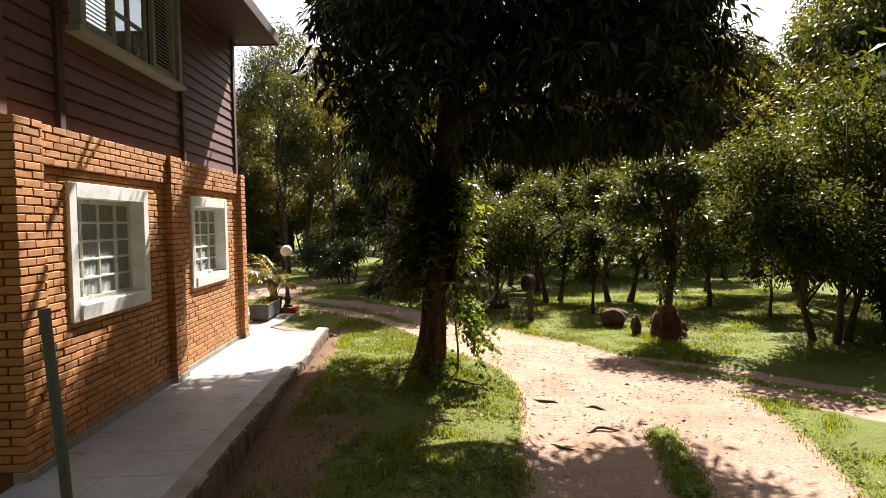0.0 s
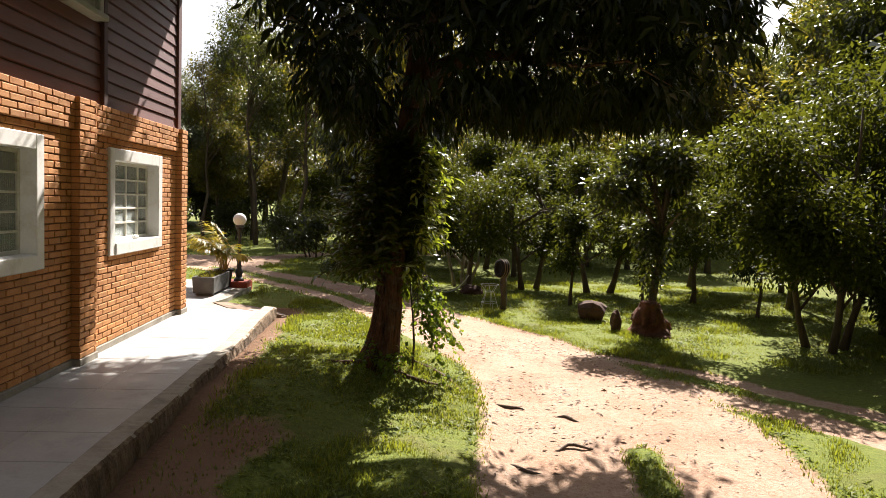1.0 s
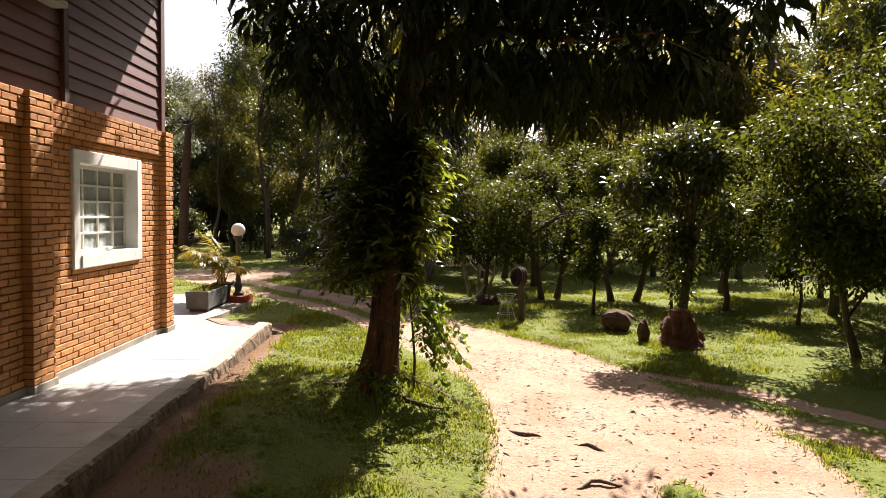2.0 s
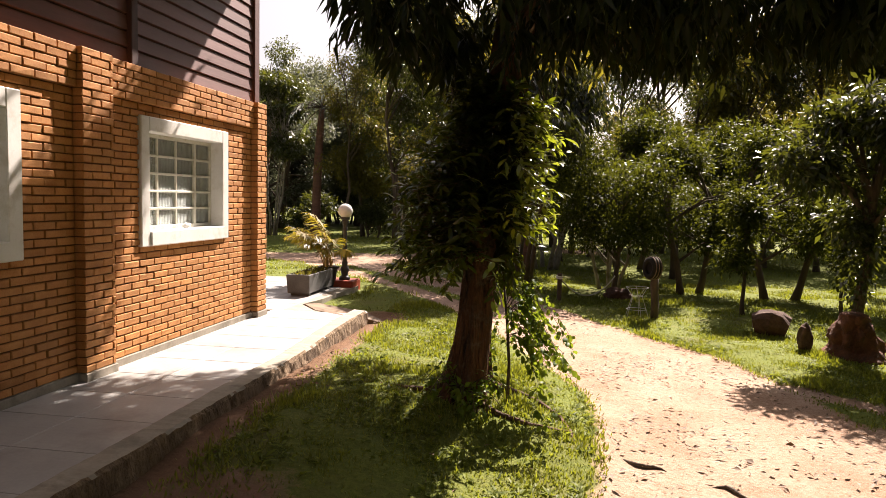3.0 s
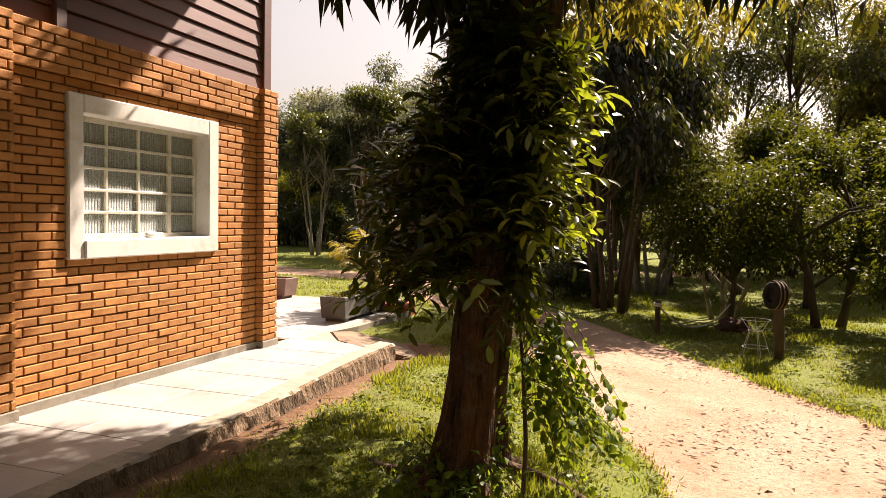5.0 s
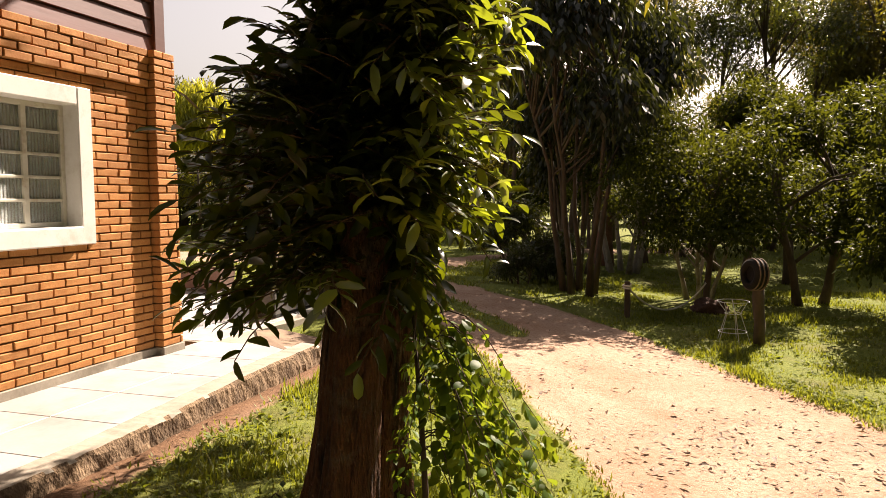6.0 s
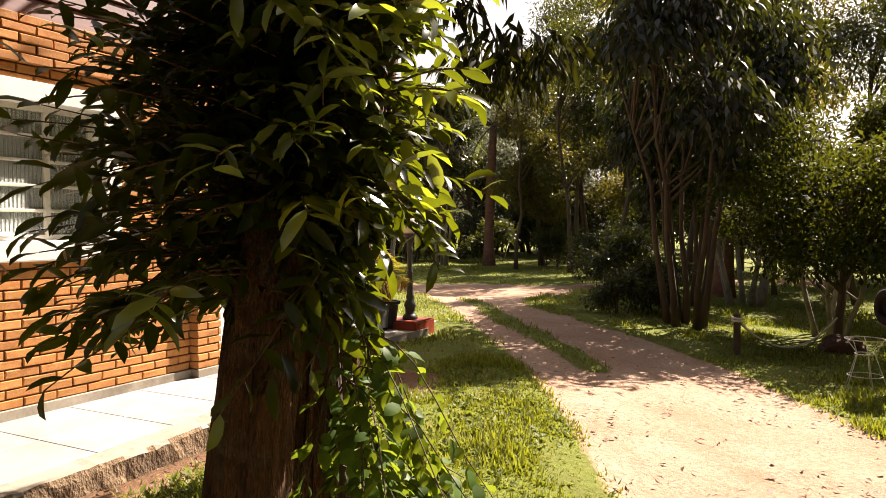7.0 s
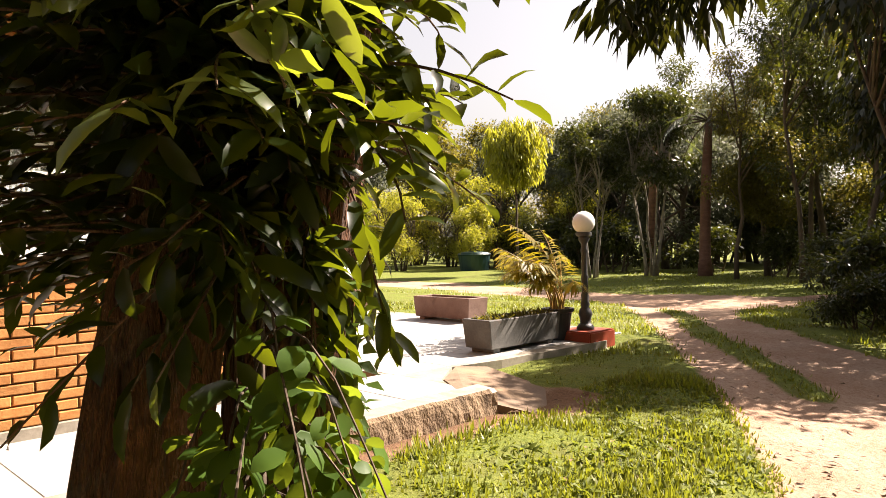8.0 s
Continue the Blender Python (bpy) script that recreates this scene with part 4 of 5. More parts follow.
def build_epiphyte():
    """A leafy climber on the trunk: stems that arch out, each with two rows of lance leaves."""
    plant = empty("climbing_epiphyte", (0.08, 7.5, 0.6), "dense glossy climber with lance leaves growing round the tree trunk", "climbing plant")
    inv = plant.matrix_basis.inverted()
    r = np.random.default_rng(17)
    rr = random.Random(5)
    at, along, up, size = [], [], [], []
    stem_v, stem_f = [], []
    for k in range(790):
        front = k >= 680
        a = r.normal(-1.05, 0.35) if front else r.uniform(0, 2 * np.pi) if k % 3 else r.normal(-2.5, 0.55)
        z = r.uniform(0.92, 1.78) if front else 0.84 + 1.05 * r.uniform() ** 0.9
        if not front and abs(math.remainder(a + 0.15, 2 * math.pi)) < 1.25 and r.uniform() < 0.15:
            continue
        if abs(math.remainder(a - 1.45, 2 * math.pi)) < 1.1 and r.uniform() < (0.95 if z > 1.2 else 0.8):
            continue
        reach = (0.22 + 0.20 * math.sin(math.pi * min(1, (z - 0.55) / 1.5))) * r.uniform(0.35, 1.2)
        reach *= 1 - 0.12 * max(0, math.cos(a + 0.6))
        if z < 1.05 and math.cos(a - 0.5) > 0.3:
            reach *= 0.35
        elif math.cos(a + 2.4) > 0.6 and z < 1.4:
            reach = r.uniform(0.36, 0.62)
        elif z < 1.0:
            reach *= 0.75
        elif math.cos(a - 0.45) > 0.8 and z < 1.5:
            reach *= 0.98
        elif math.cos(a + 2.5) > 0.55 and z < 1.5:
            reach *= 1.5
        if math.cos(a - 0.6) > 0.45:
            reach *= 0.76
        if z > 1.4 and math.cos(a + 2.5) > 0.1:
            reach *= 0.62
        if front:
            reach = r.uniform(0.18, 0.30) if k % 2 else r.uniform(0.28, 0.42)
        x0, y0 = 0.04 + 0.085 * z + 0.10 * math.cos(a), 7.55 + 0.13 * math.sin(a)
        rise = r.uniform(-0.05, 0.32) if z > 1.0 else r.uniform(-0.22, 0.10)
        if math.cos(a + 2.4) > 0.6 and z < 1.0:
            rise = r.uniform(-0.06, 0.16)
        pts = []
        for i in range(7):
            t = i / 6
            b = a + 0.5 * (t - 0.3) * math.sin(k)
            pts.append(Vector((x0 + reach * t * math.cos(b), y0 + reach * t * math.sin(b), z + rise * t - 0.12 * t * t)))
        tube(pts, [0.0045 - 0.0005 * i for i in range(7)], 5, 0, None, stem_v, stem_f)
        for i in range(13):
            t = 0.14 + 0.86 * i / 12
            j = min(int(t * 6), 5)
            p = pts[j].lerp(pts[j + 1], t * 6 - j)
            d = (pts[j + 1] - pts[j]).normalized()
            side = d.cross(Vector((0, 0, 1))).normalized() * (1 if i % 2 else -1)
            v = (d * 0.7 + side * r.uniform(0.5, 1.0) + Vector(r.normal(size=3)) * 0.25 + Vector((0, 0, r.uniform(-0.75, 0.45)))).normalized()
            at.append(p)
            along.append(v)
            up.append(Vector((0, 0, 1)) + Vector(r.normal(size=3)) * 0.45)
            size.append(r.uniform(0.055, 0.115))
    stems = solid("stem_tangle", stem_v, stem_f, M_BARK, plant)
    stems.matrix_parent_inverse = inv
    tagged(stems, kind="stuff")
    at, along, up, size = np.array(at), np.array(along), np.array(up), np.array(size)
    # the 290 leaves nearest the walk take the painted sunlit colour
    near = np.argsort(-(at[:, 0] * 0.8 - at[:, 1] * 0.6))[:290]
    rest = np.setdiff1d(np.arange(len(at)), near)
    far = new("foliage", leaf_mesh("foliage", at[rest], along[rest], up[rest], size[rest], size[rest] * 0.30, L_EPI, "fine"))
    far.parent = plant
    far.matrix_parent_inverse = inv
    tagged(far, kind="stuff")
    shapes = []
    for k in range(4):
        one = leaf_mesh("leaf", np.zeros((1, 3)), np.array([[1.0, 0, -0.1 * k]]), np.array([[0.1 * k, 0.12 * (k - 1.5), 1.0]]), np.array([1.0]), np.array([0.27 + 0.02 * k]), L_EPI_LIT, "fine")
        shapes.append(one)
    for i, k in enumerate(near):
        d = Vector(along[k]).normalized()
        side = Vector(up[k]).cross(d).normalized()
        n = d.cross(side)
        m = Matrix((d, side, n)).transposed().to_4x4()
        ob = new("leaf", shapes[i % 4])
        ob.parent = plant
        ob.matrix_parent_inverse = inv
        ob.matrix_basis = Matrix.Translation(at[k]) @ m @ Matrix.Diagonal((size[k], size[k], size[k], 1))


build_epiphyte()


def build_shrub(name, label, x, y, rx, ry, h, stems, leaves, size, aspect, material, seed, outline="mid", category="shrub", low=0.0, shift=0.0):
    r = random.Random(seed)
    g = gz(x, y)
    ob = empty(name, (x, y, g), label, category)
    v, f, c = [], [], []
    for _ in range(stems):
        a, k = r.uniform(0, 6.283), r.uniform(0.5, 1.0)
        top = Vector((shift + rx * k * math.cos(a), ry * k * math.sin(a), h * r.uniform(0.45, 1.0) - 0.35 * h * max(0, k * math.cos(a))))
        mid = top * 0.5 + Vector((0, 0, 0.12 * h)) + Vector((r.uniform(-.05, .05), r.uniform(-.05, .05), 0))
        base = Vector((r.uniform(-0.06, 0.06), r.uniform(-0.06, 0.06), -0.06))
        end = top + Vector((0.1 * math.cos(a), 0.1 * math.sin(a), -0.10))
        pts = [base, mid * 0.6, mid, top, end]
        tube(pts, [0.006, 0.005, 0.004, 0.003, 0.002], 5, 0, None, v, f)
        for i in range(leaves):
            t = r.uniform(0.9, 3.999)
            q = pts[int(t)].lerp(pts[int(t) + 1], t % 1)
            if q.z > low:
                c.append(q)
    tagged(solid("stem", v, f, M_FARBARK, ob), kind="stuff")
    leafy("leaves", np.array(c), 3, size, aspect, material, ob, 0.05, 0.5, outline, seed)
    return ob


def build_arching_shrub(x, y, seed):
    """A thin upright stem whose branches arch outwards and hang, with pointed broad leaves along them."""
    r = random.Random(seed)
    rr = np.random.default_rng(seed)
    g = gz(x, y)
    ob = empty("leafy_shrub", (x, y, g), "bright green broad-leaved shrub arching from the foot of the tree", "shrub")
    solid("main_stem", *tube([(0, 0, -0.08), (0.008, 0.0, 0.25), (-0.012, 0.02, 0.5), (-0.05, 0.05, 0.85)], [0.011, 0.010, 0.009, 0.006], 7, 0.08, r), M_FARBARK, ob, "thin bare brown stem", smooth=True)
    at, along, up, size = [], [], [], []
    for k in range(30):
        head = r.gauss(-0.15, 0.42)
        reach = r.uniform(0.18, 0.58) * (1.0 if abs(head) < 0.9 else 0.6)
        z0 = r.uniform(0.36, 0.80)
        rise, fall = r.uniform(0.02, 0.16), r.uniform(0.2, 0.55) * (0.35 + reach)
        pts = []
        for i in range(9):
            t = i / 8
            b = head + 0.35 * t * math.sin(k * 1.7)
            pts.append(Vector((-0.02 + reach * t * math.cos(b), 0.02 + reach * t * math.sin(b), z0 + rise * math.sin(math.pi * min(1, 1.4 * t)) - fall * t * t + 0.012 * math.sin(9 * t + k))))
        solid("branch", *tube(pts, [0.0026 - 0.0002 * i for i in range(9)], 5, 0, None), M_FARBARK, ob)
        for i in range(30):
            t = 0.28 + 0.72 * r.random()
            j = min(int(t * 8), 7)
            q = pts[j].lerp(pts[j + 1], t * 8 - j)
            d = (pts[j + 1] - pts[j]).normalized()
            side = d.cross(Vector((0, 0, 1))).normalized() * r.choice((-1, 1))
            v = (d * r.uniform(0.1, 0.6) + side * r.uniform(0.3, 1.0) + Vector((0, 0, r.uniform(-1.1, 0.15)))).normalized()
            at.append(q + v * r.uniform(0.008, 0.03))
            along.append(v)
            up.append(Vector((0, 0, 1)) + Vector((r.gauss(0, .5), r.gauss(0, .5), 0)))
            size.append(r.uniform(0.024, 0.052))
    at, along, up, size = np.array(at), np.array(along), np.array(up), np.array(size)
    leaves = new("leaves", leaf_mesh("leaves", at, along, up, size, size * 0.72, L_SHRUB, "fine"))
    leaves.parent = ob
    tagged(leaves, kind="stuff")


build_arching_shrub(0.30, 7.36, 3)
build_shrub("leafy_shrub", "low bright green seedling at the tree's foot", 0.04, 7.16, 0.22, 0.20, 0.28, 14, 10, 0.05, 0.6, L_SHRUB, 4)


# ---- orchard and woods ----
def tree_model(name, label, seed, height, trunk_r, clear, blobs, clusters, per, leaf, aspect, leaf_mat, bark, stems=1, droop=0.35, outline="far", spread=0.16, category="tree", group=""):
    """A tree at the origin: tapered stems with limbs to the crown's clumps, leaves in tufts with gaps."""
    r = random.Random(seed)
    tree = empty(name, (0, 0, 0), label, category, group)
    v, f = [], []
    for s in range(stems):
        a = 6.283 * s / stems + r.uniform(0, 1)
        lean = 0.06 if stems == 1 else (0.13 if height > 4 else 0.22)
        foot = Vector((0.20 * math.cos(a), 0.20 * math.sin(a), -0.12)) if stems > 1 else Vector((0, 0, -0.12))
        pts, rad = [], []
        for i in range(7):
            t = i / 6
            wob = Vector((r.uniform(-1, 1), r.uniform(-1, 1), 0)) * 0.02 * height * (0.3 + t)
            pts.append(foot + Vector((lean * height * t * math.cos(a), lean * height * t * math.sin(a), height * 0.86 * t)) + wob * (i > 0))
            rad.append(trunk_r * (1.35 if i == 0 else 1) * (1 - 0.8 * t))
        tube(pts, rad, 9, 0.08, r, v, f)
        for b in blobs[:10]:
            z = max(clear, min(b[2] - b[5] * 0.7, height * 0.7)) * r.uniform(0.8, 1.0)
            t = min(max(z / (height * 0.86), 0.1), 0.95)
            p = pts[int(t * 6)].lerp(pts[min(int(t * 6) + 1, 6)], t * 6 % 1)
            q = Vector(b[:3])
            tube([p, p.lerp(q, 0.5) + Vector((0, 0, 0.06 * height)), q], [trunk_r * 0.42, trunk_r * 0.28, trunk_r * 0.1], 6, 0.08, r, v, f)
            for _ in range(3):
                e = q + Vector((r.uniform(-1, 1) * b[3], r.uniform(-1, 1) * b[4], r.uniform(-0.6, 0.9) * b[5]))
                tube([p.lerp(q, 0.7), q.lerp(e, 0.6), e], [trunk_r * 0.16, trunk_r * 0.1, trunk_r * 0.04], 5, 0, None, v, f)
    solid("trunk", v, f, bark, tree, smooth=True)
    leafy("crown", blob_points(clusters, blobs, seed, 0.25), per, leaf, aspect, leaf_mat, tree, spread, droop, outline, seed)
    return tree


def crown_blobs(seed, n, radius, z0, z1, size):
    r = random.Random(seed)
    out = []
    for _ in range(n):
        a, k, t = r.uniform(0, 6.283), r.uniform(0.15, 1) ** 0.7, r.random()
        w = radius * math.sin(math.pi * (0.22 + 0.68 * t)) * k
        s = size * r.uniform(0.65, 1.2)
        out.append((w * math.cos(a), w * math.sin(a), z0 + (z1 - z0) * t, s, s, s * 0.72))
    return out


def plant_copies(models, spots, seed):
    """Set each model at its first spot and copies of it at the others: (x, y, scale)."""
    r = random.Random(seed)
    used = set()
    for i, (x, y, s) in enumerate(spots):
        m = models[i % len(models)]
        p = pose(x, y, gz(x, y) - 0.02, 0, 0, r.uniform(0, 360))
        if i < len(models):
            m.matrix_basis = p
            m.scale = (s, s, s * r.uniform(0.95, 1.08))
        else:
            c = copy_thing(m, p)
            c.scale = (s, s, s * r.uniform(0.95, 1.08))


ORCHARD = "orchard trees in rows on the lawn"
orchard = [tree_model("orchard_tree", "small dark-leaved orchard tree with a short slender trunk", 40 + k, 2.5, 0.055 + 0.008 * k, 0.75, crown_blobs(50 + k, 13, 1.05, 0.95, 2.5, 0.55), 1000, 12, 0.080, 0.42, L_ORCHARD, M_FARBARK, 1 + (k == 1), 0.3, "far", 0.15, group=ORCHARD) for k in range(3)]
orchard_bush = [tree_model("orchard_tree", "many-stemmed orchard tree with pale arching stems", 60 + k, 2.9, 0.05, 0.8, crown_blobs(64 + k, 13, 1.4, 1.1, 2.9, 0.6), 1100, 12, 0.080, 0.42, L_ORCHARD, M_PALEBARK, 6, 0.3, "far", 0.15, group=ORCHARD) for k in range(1)]
spots = [(1.5, 14.9, 0.9), (2.85, 15.6, 1.0), (5.4, 23.4, 1.15), (5.7, 14.1, 1.0), (7.4, 13.7, 1.15), (2.9, 18.0, 1.0), (0.6, 21.0, 1.0), (8.2, 23.0, 1.1), (6.7, 16.6, 1.1), (8.6, 16.2, 1.1), (1.6, 23.2, 1.1), (5.6, 21.5, 1.15), (-0.9, 24.0, 1.1), (3.4, 25.4, 1.2), (-3.0, 26.0, 1.1), (0.6, 27.5, 1.2), (5.2, 28.2, 1.2), (9.3, 27, 1.3), (13, 24.5, 1.3), (9.7, 12.8, 1.2), (12.2, 14.6, 1.2), (-1.2, 29, 1.2), (4.2, 15.2, 1.05), (4.6, 20.3, 1.25), (6.6, 20.8, 1.3), (2.2, 20.0, 1.2), (8.8, 20.5, 1.3)]
plant_copies(orchard, spots, 2)
plant_copies(orchard_bush, [(0.25, 18.6, 1.05), (1.45, 15.7, 0.72)], 3)
slim = tree_model("young_tree", "young narrow dark-leaved tree standing in the lawn", 71, 1.9, 0.035, 0.55, crown_blobs(72, 8, 0.30, 0.7, 1.8, 0.26), 360, 8, 0.08, 0.45, L_ORCHARD, M_FARBARK)
plant_copies([slim], [(3.2, 13.35, 1.0), (4.4, 13.0, 0.9), (6.1, 12.4, 0.95)], 4)
# the dense glossy tree by the drive's bend
gloss = tree_model("citrus_tree", "dense glossy dark green citrus tree with a pale twisted trunk", 81, 3.5, 0.05, 0.5, crown_blobs(83, 18, 1.55, 0.75, 3.4, 0.68), 2300, 12, 0.085, 0.45, L_ORCHARD, M_FARBARK, 3)
plant_copies([gloss], [(5.75, 9.9, 1.0), (7.6, 11.2, 1.15)], 5)
# tree on the termite mound
mound_tree = tree_model("mound_tree", "leafy tree growing out of a red earth mound", 86, 3.3, 0.10, 1.0, crown_blobs(87, 12, 1.05, 1.8, 3.3, 0.45), 800, 9, 0.14, 0.36, L_FOREST, M_FARBARK)
leafy("ivy", blob_points(190, [(0, 0, 1.0, 0.20, 0.20, 0.6), (0.05, 0, 1.7, 0.30, 0.30, 0.5)], 5, 0.2), 8, 0.10, 0.5, L_FOREST, mound_tree, 0.14, 0.5, "far", 88, label="dark climber covering the lower trunk")
plant_copies([mound_tree], [(3.78, 11.0, 0.76)], 6)
# tall trees: a clump by the drive and the wood all round
FOREST = "tall trees of the wood around the lawn"
tall = [tree_model("tall_tree", "tall slender tree with a dark ragged crown", 90 + k, 9.0 + k, 0.14, 3.0, crown_blobs(100 + k, 16, 2.3, 3.2, 9.0 + k, 1.05), 2300, 8, 0.19, 0.36, L_FOREST if k != 1 else L_OLIVE, M_FARBARK, 1, 0.4, "far", 0.26, group=FOREST) for k in range(3)]
broad = [tree_model("broad_tree", "broad leafy tree with a rounded uneven crown", 110 + k, 7.5, 0.17, 1.6, crown_blobs(115 + k, 20, 3.0, 1.8, 7.6, 1.25), 3000, 8, 0.20, 0.42, (L_FOREST, L_OLIVE, L_GREY)[k], M_FARBARK, 1 + (k == 2), 0.35, "far", 0.28, group=FOREST) for k in range(3)]
clump = tree_model("tree_clump", "clump of tall slim trunks under a hanging crown beside the drive", 121, 4.4, 0.045, 2.0, crown_blobs(122, 22, 1.25, 1.7, 4.8, 0.48), 1500, 9, 0.15, 0.34, L_CLUMP, M_FARBARK, 6, 1.3, "far", 0.30)
plant_copies([clump], [(-0.10, 15.0, 1.0), (-0.5, 17.6, 0.95)], 7)
plant_copies(tall, [(14.2, 21.5, 1.1), (16.5, 26, 0.95), (17, 20.5, 1.1), (16, 27.5, 1.1), (15.2, 24, 1.1), (-5.8, 30.5, 0.8), (14, 19, 1.1), (8, 30, 1.1), (-5.2, 32, 1.0), (17.5, 29, 1.2), (18, 23, 1.3), (-13, 34, 0.75), (20, 32, 1.3), (-6.5, 27.5, 0.55), (12, 42, 1.0), (-12, 40, 0.8), (-17, 42, 0.8), (-8, 44, 1.1), (18, 40, 1.3)], 8)
plant_copies(broad, [(15.5, 21.5, 1.1), (12.8, 31, 1.15), (-16.5, 35.5, 0.9), (14.0, 14.5, 1.1), (-5.5, 36, 0.85), (-11.5, 31.5, 0.78), (15.5, 15.5, 1.1), (-19, 38, 1.0), (-9.2, 36, 0.8), (15, 33, 1.2), (3, 46, 0.8), (-22, 35, 0.85), (22, 18, 1.3), (-30, 36, 0.85), (-36, 30, 0.9), (22, 42, 1.4), (-26, 44, 1.0), (-14, 44, 1.1), (-2, 44, 0.8), (9, 46, 1.0), (-12.5, 37, 0.85), (-10, 41, 0.95), (-18, 45, 1.1), (-7, 50, 1.2), (-23, 50, 1.2), (-33, 46, 1.2), (-42, 40, 1.2), (14, 52, 1.5), (26, 34, 1.4), (32, 46, 1.6), (30, 24, 1.5), (-27, 33, 1.0), (-31.5, 31, 0.9), (-29, 27, 0.7), (4.5, 36.0, 0.7)], 9)
# unseen trees added behind and beside the walk, to hold back sky light
plant_copies([copy_thing(broad[0], Matrix()), copy_thing(broad[1], Matrix())], [(9, -2, 1.1), (14, 6, 1.2), (2.5, -4.5, 1.25), (-2.5, -5.0, 1.3), (6.5, -2.5, 1.2), (7.5, 3.0, 1.0), (9.0, 6.0, 1.1), (0.0, -8.0, 1.5), (5.0, -7.0, 1.5), (-6.0, -6.0, 1.3), (11.5, 2.0, 1.4), (4, -10, 1.2), (-4, -14, 1.2), (16, -6, 1.3), (-14, -8, 1.2), (-20, 6, 1.2), (-22, 18, 1.0)], 10)
sparse = [tree_model("slender_tree", "tall slender tree with thin branches and a sparse crown", 170 + k, 8.5, 0.085, 3.0, crown_blobs(175 + k, 13, 1.7, 3.2, 8.8, 0.75), 1000, 7, 0.15, 0.34, L_OLIVE if k else L_FOREST, M_FARBARK, 1, 0.5, "far", 0.3, group=FOREST) for k in range(2)]
plant_copies(sparse, [(0.9, 24.5, 0.95), (-0.6, 27.5, 0.9), (3.6, 26.2, 1.0), (-1.2, 22.2, 0.85), (6.2, 33, 1.1), (5.2, 30.0, 1.1), (-2.9, 27.6, 0.95), (0.0, 32, 1.15), (4.6, 32, 1.2), (6.6, 28.5, 1.1), (9.0, 30, 1.1), (-6.6, 25.6, 0.72), (-4.6, 24.6, 0.85), (-3.2, 24.2, 0.9), (-5.2, 27.0, 0.95), (0.3, 26.4, 1.0), (3.0, 30.0, 1.0)], 21)
bush = tree_model("bush", "dense low dark green bush beneath the trees", 131, 1.1, 0.03, 0.2, crown_blobs(132, 9, 0.7, 0.25, 1.0, 0.38), 500, 8, 0.11, 0.4, L_FOREST, M_FARBARK, 4, category="bush", group="bushes under the trees")
plant_copies([bush], [(-0.95, 15.1, 0.45), (-0.9, 16.2, 0.5), (-2.2, 20.6, 1.0), (-3.4, 22.8, 0.9), (-0.6, 15.9, 0.6), (-6.0, 27.0, 1.0), (-12, 28.5, 1.4), (-16, 31, 1.8), (-19.5, 32, 1.6), (-23, 33, 1.7), (-27, 33, 2.0), (-9.0, 29.5, 1.3), (-4, 30, 1.3), (2, 31, 1.4), (7, 33, 1.5), (12, 32, 1.5), (17, 29, 1.6), (20, 26, 1.7), (6.6, 9.6, 0.8), (7.8, 10.0, 1.0), (-31, 31, 2), (-14, 30, 1.4), (-8, 35, 2.2), (-10.5, 38, 2.4), (-13, 39, 2.4), (-6, 39, 2.4), (-3, 37, 2.2), (-15.5, 40, 2.5), (0, 40, 2.4), (4, 41, 2.4), (9, 42, 2.5), (14, 41, 2.6), (19, 38, 2.5), (23, 30, 2.4), (-20, 39, 2.6), (-25, 38, 2.6), (-36, 36, 2.8)], 11)
yellow = tree_model("yellow_shrub", "yellow-green feathery shrub at the lawn's far edge", 141, 3.6, 0.05, 0.4, crown_blobs(142, 14, 1.5, 0.6, 3.6, 0.7), 1000, 8, 0.14, 0.3, L_YELLOW, M_FARBARK, 5, category="shrub")
plant_copies([yellow], [(-19.5, 30.5, 1.1), (-15.5, 31.5, 0.9), (-23, 31.5, 1.0), (-21.6, 27.0, 0.85), (-24.5, 27.6, 0.95), (-19.0, 28.6, 0.7), (-27.5, 27.0, 0.9)], 12)
ball = tree_model("weeping_tree", "round weeping tree with yellow-green hanging leaves", 151, 4.6, 0.07, 3.4, [(0, 0, 4.3, 1.15, 1.15, 0.85), (0, 0, 3.6, 1.1, 1.1, 0.6), (0.3, 0.2, 4.7, 0.8, 0.8, 0.5)], 900, 9, 0.28, 0.2, L_YELLOW, M_FARBARK, 1, 1.8)
plant_copies([ball], [(-14.2, 25.8, 1.0)], 13)
white = tree_model("white_trunk_clump", "clump of slim white-trunked trees at the wood's edge", 161, 6.5, 0.06, 3.5, crown_blobs(162, 12, 1.9, 3.6, 6.6, 0.8), 1300, 8, 0.18, 0.4, L_FOREST, M_PALEBARK, 6)
plant_copies([white], [(-9.6, 26.6, 0.78), (-10.6, 24.9, 0.62)], 14)


